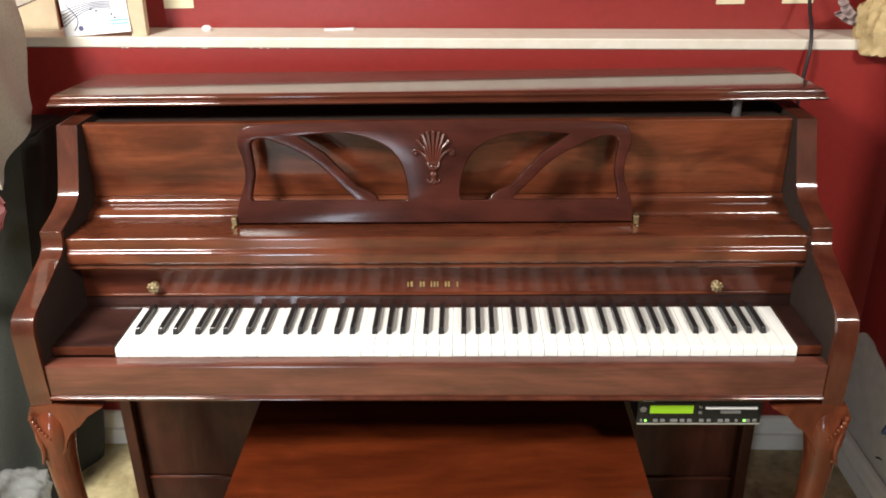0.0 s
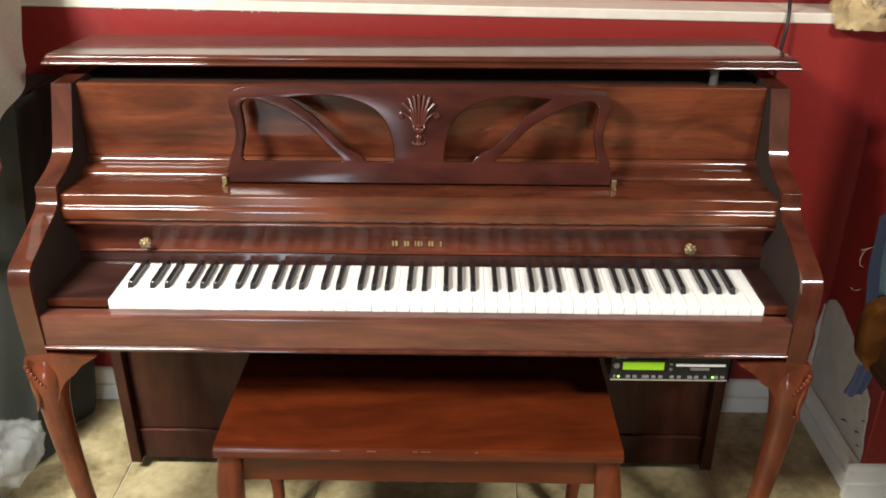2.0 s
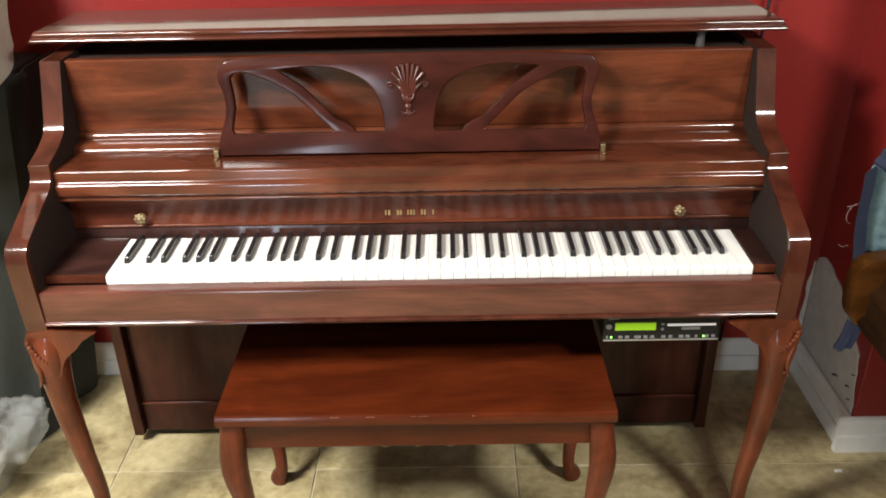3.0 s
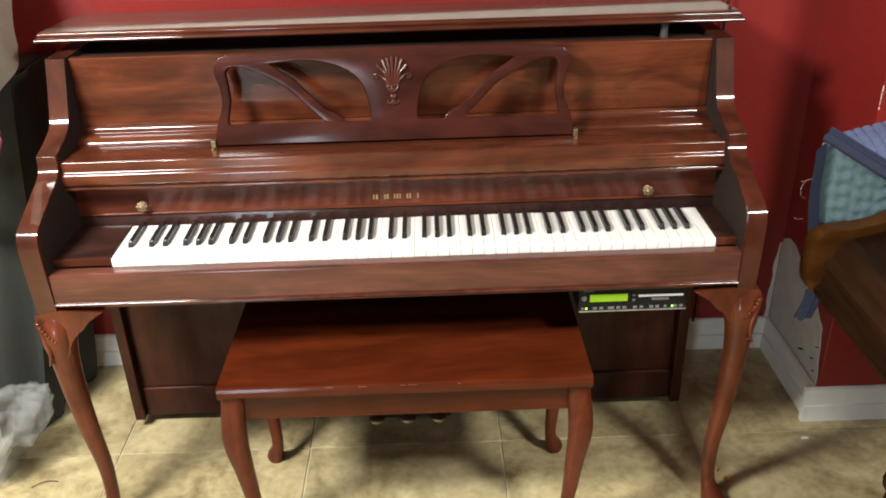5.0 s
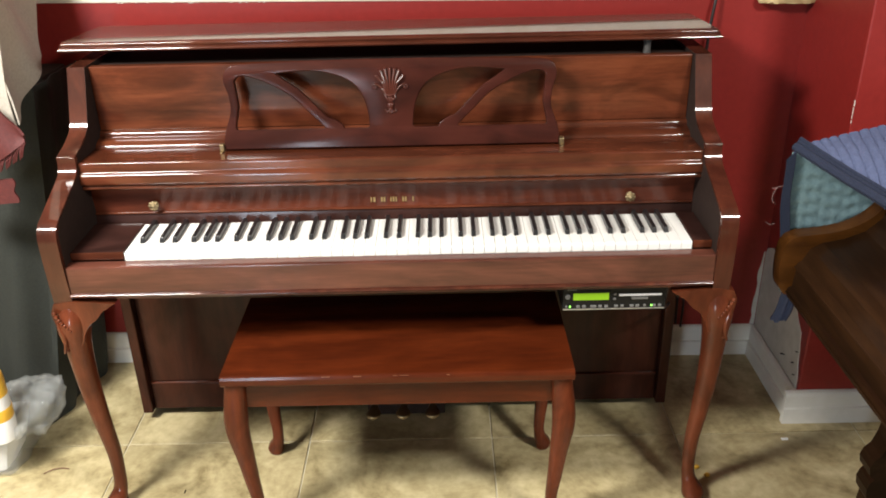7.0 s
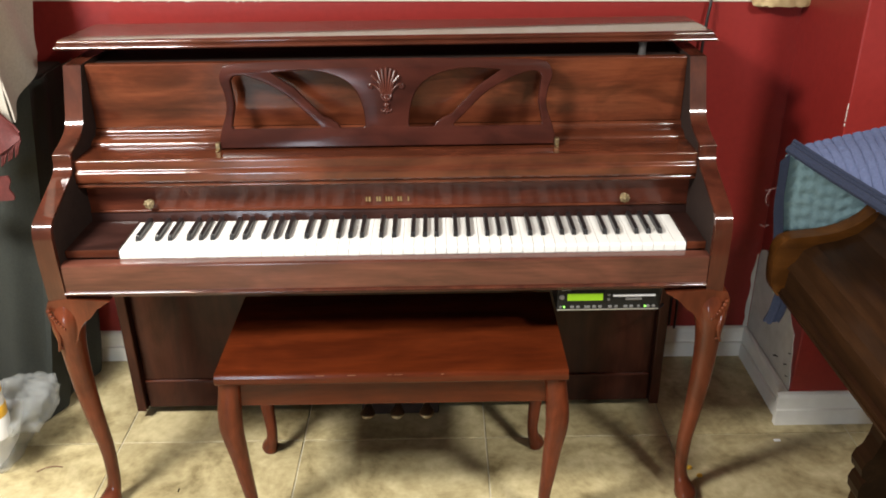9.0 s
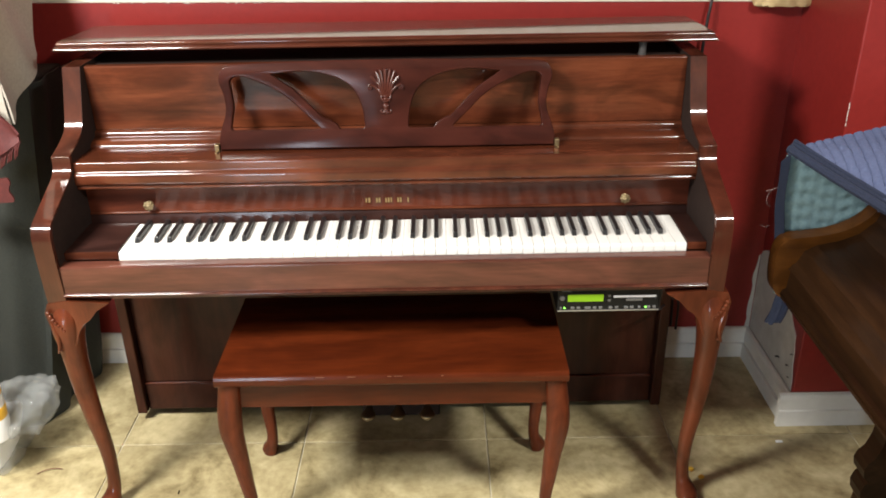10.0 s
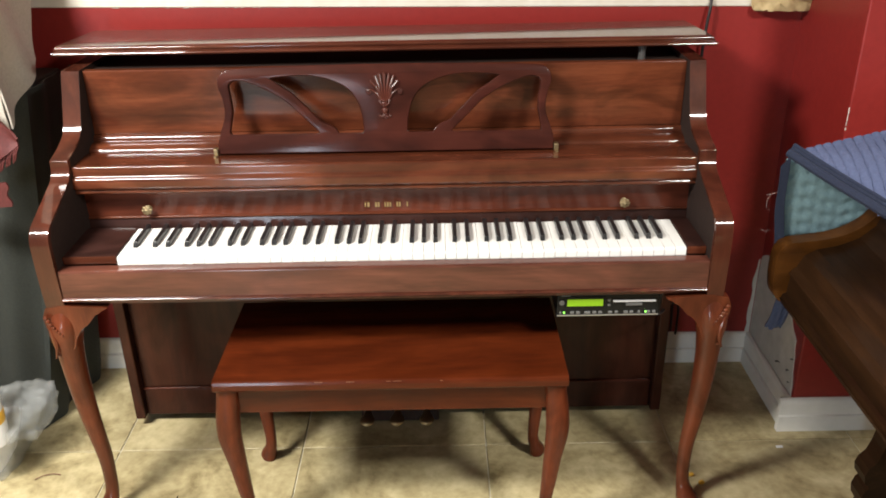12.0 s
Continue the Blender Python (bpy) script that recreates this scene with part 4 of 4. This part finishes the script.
part("upper_band", lathe([(0.0345, 0.135), (0.0315, 0.185), (0.029, 0.195)], TURN), YELLOW, bottle, smooth=True)
part("neck", lathe([(0.0285, 0.195), (0.024, 0.225), (0.018, 0.245), (0.016, 0.262), (0.012, 0.266)], TURN), FILM, bottle, smooth=True)

twig = [(-0.995, 0.118, 0.003), (-0.975, 0.130, 0.006), (-0.955, 0.138, 0.004), (-0.935, 0.136, 0.003)]
tagged(part("dry_twig", tube(smooth_line(twig, 5), 0.0014, 6), WORN, smooth=True), "small dry brown twig lying on the tiles", "debris")
for x, y in ((0.723, 0.091), (0.742, 0.060)):
    tagged(part("yellow_scrap", ball((x, y, 0.006), 0.007, (1.2, 0.8, 0.9), seg=8), YELLOW, smooth=True), "small yellow scrap on the floor by the leg", "debris", group="floor scraps")
tagged(part("paper_scrap", box(0.985, 1.003, 0.196, 0.204, 0.0005, 0.004, 0.001), PAPER), "tiny white paper scrap on the tiles", "debris", group="floor scraps")
tagged(part("dark_scrap", box(-0.601, -0.598, 0.034, 0.046, 0.0005, 0.003, 0.0005), WALNUT), "tiny dark wood splinter on the tiles", "debris", group="floor scraps")


# ---------------------------------------------------------------- old piano under a quilt, right
old = thing("old_upright_piano", "old dark walnut upright piano partly covered with a quilt", "piano", at=(0.018, 0, -0.002))
arm_pts = [(0.806, 0.578), (0.792, 0.600), (0.787, 0.640), (0.788, 0.680), (0.796, 0.705), (0.812, 0.717), (0.850, 0.722), (0.895, 0.728), (0.935, 0.741), (0.970, 0.765), (0.995, 0.800), (1.010, 0.840)]
part("arm", sweep(smooth_line(arm_pts, 4) + [(1.10, 0.84), (1.10, 0.578)], -0.012, 0.026, "y", bevel=0.007), LITWALNUT, old, "rounded arm in amber for its lit corner", smooth=True)
front = [(0.822, 0.572), (0.812, 0.575), (0.809, 0.585), (0.812, 0.596), (0.820, 0.600), (0.823, 0.640), (0.820, 0.648), (0.824, 0.656), (0.832, 0.662), (0.846, 0.690), (0.870, 0.703), (0.915, 0.712), (0.955, 0.728), (0.985, 0.757), (1.00, 0.80), (1.02, 0.84), (1.10, 0.84), (1.10, 0.572)]
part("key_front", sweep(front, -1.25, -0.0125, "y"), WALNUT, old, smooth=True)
# Thin beads added along the front mouldings to catch highlight lines.
for bx, bz in ((0.8085, 0.5865), (0.8195, 0.6475)):
    part("front_bead", tube([(bx, -1.25, bz), (bx, -0.70, bz), (bx, -0.0125, bz)], 0.0018, 8), WALNUT, old, "thin edge bead added for a highlight line", smooth=True)
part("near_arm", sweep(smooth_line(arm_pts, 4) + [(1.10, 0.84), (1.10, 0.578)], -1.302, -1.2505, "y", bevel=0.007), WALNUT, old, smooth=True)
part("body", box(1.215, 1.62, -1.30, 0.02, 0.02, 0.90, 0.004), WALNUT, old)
part("upper_body", box(1.101, 1.2145, -1.30, 0.02, 0.572, 0.90, 0.004), WALNUT, old)
for y in (-0.055, -1.24):
    cut = [(1.205, 0.571), (1.085, 0.571), (1.085, 0.50), (1.092, 0.40), (1.090, 0.28), (1.082, 0.21), (1.072, 0.175), (1.058, 0.160), (1.052, 0.140), (1.056, 0.118), (1.070, 0.105), (1.062, 0.095), (1.056, 0.075), (1.060, 0.050), (1.072, 0.030), (1.070, 0.0), (1.205, 0.0)]
    part("leg", sweep([(p, q + 0.002) for p, q in cut], y - 0.028, y + 0.028, "y", bevel=0.005), WALNUT, old, "scroll-cut walnut leg board")

quilt = thing("moving_blanket", "blue quilted moving blanket with navy binding over the old piano", "blanket", at=(0.010, 0, -0.005))
HEM = smooth_line([(0.792, 0.004, 0.914), (0.845, -0.100, 0.889), (0.900, -0.200, 0.866), (0.950, -0.330, 0.845), (1.00, -0.50, 0.832), (1.02, -0.80, 0.825)], 8)
FAR = smooth_line([(0.793, 0.010, 0.916), (0.860, 0.026, 0.926), (0.950, 0.040, 0.940), (1.040, 0.045, 0.952), (1.25, 0.045, 0.955), (1.60, 0.04, 0.955)], 8)


def quilt_top(u, v):
    k = u * (len(HEM) - 1)
    i = min(int(k), len(HEM) - 2)
    a = Vector(HEM[i]).lerp(Vector(HEM[i + 1]), k - i)
    b = Vector(FAR[i]).lerp(Vector(FAR[i + 1]), k - i)
    p = a.lerp(b, v)
    p.z += 0.06 * u * math.sin(math.pi * min(1, v * 1.05)) * 0.6
    p.z -= 0.0075 * (1 - abs(math.sin(u * 66 + 1.5 * v))) ** 3
    p.z += 0.0022 * noise.noise(Vector((u * 30, v * 22, 1.7))) + 0.0012 * noise.noise(Vector((u * 80, v * 50, 4.1)))
    return p


part("quilted_top", sheet(quilt_top, 150, 40, 0.006), DENIM, quilt, "faded blue quilted cloth", smooth=True)
part("binding", tube([(x - 0.004, y - 0.004, z + 0.007) for x, y, z in HEM], 0.0090, 8), NAVY, quilt, "navy binding", smooth=True)
part("binding", tube([(x + 0.007, y + 0.009, z + 0.012) for x, y, z in HEM], 0.0042, 8), NAVY, quilt, "navy binding", smooth=True)
part("binding", tube([(x + 0.014, y + 0.018, z + 0.015) for x, y, z in HEM], 0.0052, 8), NAVY, quilt, "navy binding", smooth=True)


def quilt_inside(u, v):
    y = 0.036 + 0.0022 * math.sin(v * 70 + 1.5 * math.sin(u * 9)) * (0.6 + 0.4 * math.sin(u * 33)) + 0.0004 * math.sin(u * 60 + 3 * v)
    return (0.802 + 0.23 * u + 0.022 * v * v * (1 - u), y, 0.894 - 0.33 * v)


part("quilted_underside", sheet(quilt_inside, 60, 80, 0.005), TEAL, quilt, "teal quilted underside", smooth=True)


def quilt_edge(u, v):
    return (0.789 + 0.016 * u + 0.022 * v * v + 0.0012 * math.sin(v * 11), 0.026 + 0.006 * (1 - u), 0.902 - 0.012 * (1 - u) - 0.235 * v - 0.01 * (1 - u))


part("side_binding", sheet(quilt_edge, 6, 50, 0.006), NAVY, quilt, "frayed navy edge", smooth=True)


def quilt_fall(u, v):
    return (0.842 + 0.045 * (1 - v) + 0.046 * u + 0.003 * math.sin(v * 9), 0.095 + 0.02 * u + 0.006 * math.sin(u * 14), 0.60 - 0.150 * v - 0.012 * u + 0.005 * math.sin(u * 18))


part("low_fall", sheet(quilt_fall, 24, 20, 0.006), DENIM, quilt, smooth=True)
for pts in ([(0.786, 0.03, 0.822), (0.777, 0.028, 0.818), (0.770, 0.027, 0.803), (0.772, 0.027, 0.788), (0.782, 0.03, 0.780)], [(0.790, 0.025, 0.826), (0.776, 0.02, 0.823), (0.764, 0.022, 0.820)], [(0.786, 0.03, 0.735), (0.775, 0.028, 0.733), (0.766, 0.027, 0.739)]):
    part("loose_thread", tube(smooth_line(pts, 4), 0.00035, 5), LACE, quilt)


# ---------------------------------------------------------------- on the ledge
def ledge_z(x):
    return 1.132 - 0.0125 * x


card = thing("music_card", "white printed card with a drawn music stave on the ledge", "card", at=(0, 0, ledge_z(-0.80)))
TILT_M = Matrix.Translation((-0.822, 0.660, 0.006)) @ Matrix.Rotation(radians(-9), 4, "X") @ Matrix.Rotation(radians(-4), 4, "Y")
part("sheet", moved(box(-0.076, 0.078, 0, 0.004, 0, 0.22), TILT_M), PAPER, card)
for k in range(5):
    pts = [(-0.074 + 0.115 * s, -0.0008, 0.022 + 0.0085 * k + (0.045 - 0.0065 * k) * math.sin(1.9 * s) * (1 - 0.25 * s)) for s in [i / 12 for i in range(13)]]
    part("stave_line", moved(tube(pts, 0.0009, 5), TILT_M), INK, card)
clef = [(-0.052 + 0.012 * math.sin(4.2 * s), -0.001, 0.012 + 0.060 * s) for s in [i / 14 for i in range(15)]]
part("clef", moved(tube(clef, 0.0012, 5), TILT_M), INK, card)
part("clef_end", moved(ball((-0.036, -0.0005, 0.016), 0.006, (1, 0.2, 1)), TILT_M), INK, card)
for x, z in ((-0.006, 0.056), (0.006, 0.052), (0.040, 0.042), (0.046, 0.034)):
    part("note", moved(ball((x, -0.0005, z), 0.0025, (1.3, 0.3, 1)), TILT_M), INK, card)
for z in (0.018, 0.026):
    part("print_bar", moved(box(0.034, 0.076, -0.0012, 0.001, z, z + 0.004), TILT_M), TEALINK, card)
tagged(part("tan_box", moved(box(-0.022, 0.014, 0.0, 0.022, 0, 0.24, 0.002), Matrix.Translation((-0.725, 0.668, ledge_z(-0.72))) @ Matrix.Rotation(radians(-3), 4, "X")), TANPAPER), "narrow tan cardboard box standing on the ledge", "box")
tagged(part("cream_board", moved(box(-0.055, 0.055, 0, 0.012, 0, 0.25, 0.002), Matrix.Translation((-1.005, 0.745, ledge_z(-1.0))) @ Matrix.Rotation(radians(-4), 4, "X")), TANPAPER), "pale cream board leaning on the wall", "board")
for x, w, z, h in ((-0.664, 0.072, 1.186, 0.07), (0.650, 0.066, 1.182, 0.07), (0.806, 0.072, 1.182, 0.07)):
    y = 0.772 - 0.0127 * x
    tagged(part("paper_note", box(x - w / 2, x + w / 2, y, y + 0.002, z, z + h), CREAMPAPER), "cream paper note stuck to the red wall", "note", group="wall notes")
tagged(part("paper_scrap", moved(ball((0, 0, 0.006), 0.010, (1.2, 0.8, 0.8), seg=8), Matrix.Translation((-0.590, 0.735, ledge_z(-0.59)))), PAPER, smooth=True), "crumpled white paper scrap on the ledge", "scrap")
tagged(part("paper_strip", moved(box(-0.035, 0.035, -0.006, 0.006, 0.0005, 0.005, 0.001), Matrix.Translation((-0.275, 0.745, ledge_z(-0.27))) @ Matrix.Rotation(radians(4), 4, "Z")), PAPER), "thin white paper strip lying on the ledge", "scrap")
cord = [(0.812, 0.735, 1.40), (0.814, 0.730, 1.25), (0.810, 0.692, 1.18), (0.803, 0.648, 1.145), (0.798, 0.624, 1.105), (0.792, 0.618, 1.06), (0.788, 0.618, 1.00), (0.785, 0.622, 0.85), (0.78, 0.622, 0.5), (0.79, 0.62, 0.12)]
tagged(part("black_cord", tube(smooth_line(cord, 8), 0.0042, 10), CABLE, smooth=True), "black electric cord running down over the ledge", "cable")

straw = thing("straw_bundle", "tan straw and burlap bundle with grey lace on the ledge", "basket", at=(0.985, 0.665, ledge_z(0.98)))
part("straw_rim", moved(blob(0.085, 0.060, 0.075, 0.055, 21.0, 0.16), Matrix.Translation((0.005, -0.025, -0.03))), STRAW, straw, smooth=True)
part("burlap_wrap", moved(blob(0.070, 0.050, 0.085, 0.085, 27.0, 0.14), Matrix.Translation((0.035, -0.045, -0.005))), BURLAP, straw, smooth=True)


def ruffle(u, v):
    a = -2.6 + 2.2 * u
    r = 0.045 + 0.045 * v
    return (-0.055 + r * math.cos(a) * 0.9, 0.01 + 0.012 * math.sin(u * 40) * v, 0.085 + r * math.sin(a) * 0.7)


part("lace_ruffle", sheet(ruffle, 60, 8, 0.002), LACE, straw, smooth=True)


def frill(u, v):
    a = -2.9 + 2.6 * u
    r = 0.070 + 0.022 * v
    return (-0.050 + r * math.cos(a) * 0.85, -0.006 + 0.010 * math.sin(u * 66) * v, 0.100 + r * math.sin(a) * 0.75 + 0.004 * math.cos(u * 66) * v)


part("lace_edge", sheet(frill, 110, 6, 0.0015), LACE, straw, smooth=True)
part("knot", ball((-0.028, -0.085, 0.085), 0.010, (1, 0.7, 1.2)), DISKW, straw, smooth=True)
part("string", tube(smooth_line([(-0.030, -0.090, 0.080), (-0.045, -0.094, 0.050), (-0.030, -0.094, 0.028), (-0.016, -0.094, 0.050), (-0.026, -0.092, 0.078)], 5), 0.0016, 6), BURLAP, straw, smooth=True)


# ---------------------------------------------------------------- floor tiles
random.seed(21)
tile_mesh = None
T0, T1 = -0.305, 0.233
for i in range(-6, 7):
    for j in range(-9, 2):
        x0, y0 = T0 + 0.503 * i, T1 + 0.503 * (j - 1)
        if x0 < XL - 0.6 or x0 > XR + 0.1 or y0 < YB - 0.5 or y0 > 1.0:
            continue
        if tile_mesh is None:
            t = part("tile", box(0.0018, 0.5012, 0.0018, 0.5012, -0.0045, 0.0, 0.0012, 1), TILE, floor)
            tile_mesh = t.data
        else:
            t = new("tile", tile_mesh)
            t.parent = floor
        t.location = (x0, y0, random.uniform(-0.0004, 0.0003))


# chipped paint on the corner of the pier
random.seed(9)
for k in range(6):
    h = 0.868 + 0.010 * k + random.uniform(-0.002, 0.002)
    tagged(part("paint_chip", box(1.0440, 1.0462 + random.uniform(-0.001, 0.001), 0.2838, 0.2862, h, h + random.uniform(0.006, 0.011), 0.0004), WHITE), "small chip of bare white plaster on the wall corner", "paint chip", group="paint chips", kind="structure")
for k in range(14):
    x = random.uniform(-0.82, -0.34)
    y = 0.6475 - 0.0127 * x
    h = 1.1078 - 0.0125 * x
    tagged(part("paint_chip", box(x, x + random.uniform(0.003, 0.009), y, y + 0.003, h - random.uniform(0.0010, 0.0018), h - 0.0002, 0.0003), WHITE), "small white paint drip under the ledge", "paint chip", group="paint chips", kind="structure")
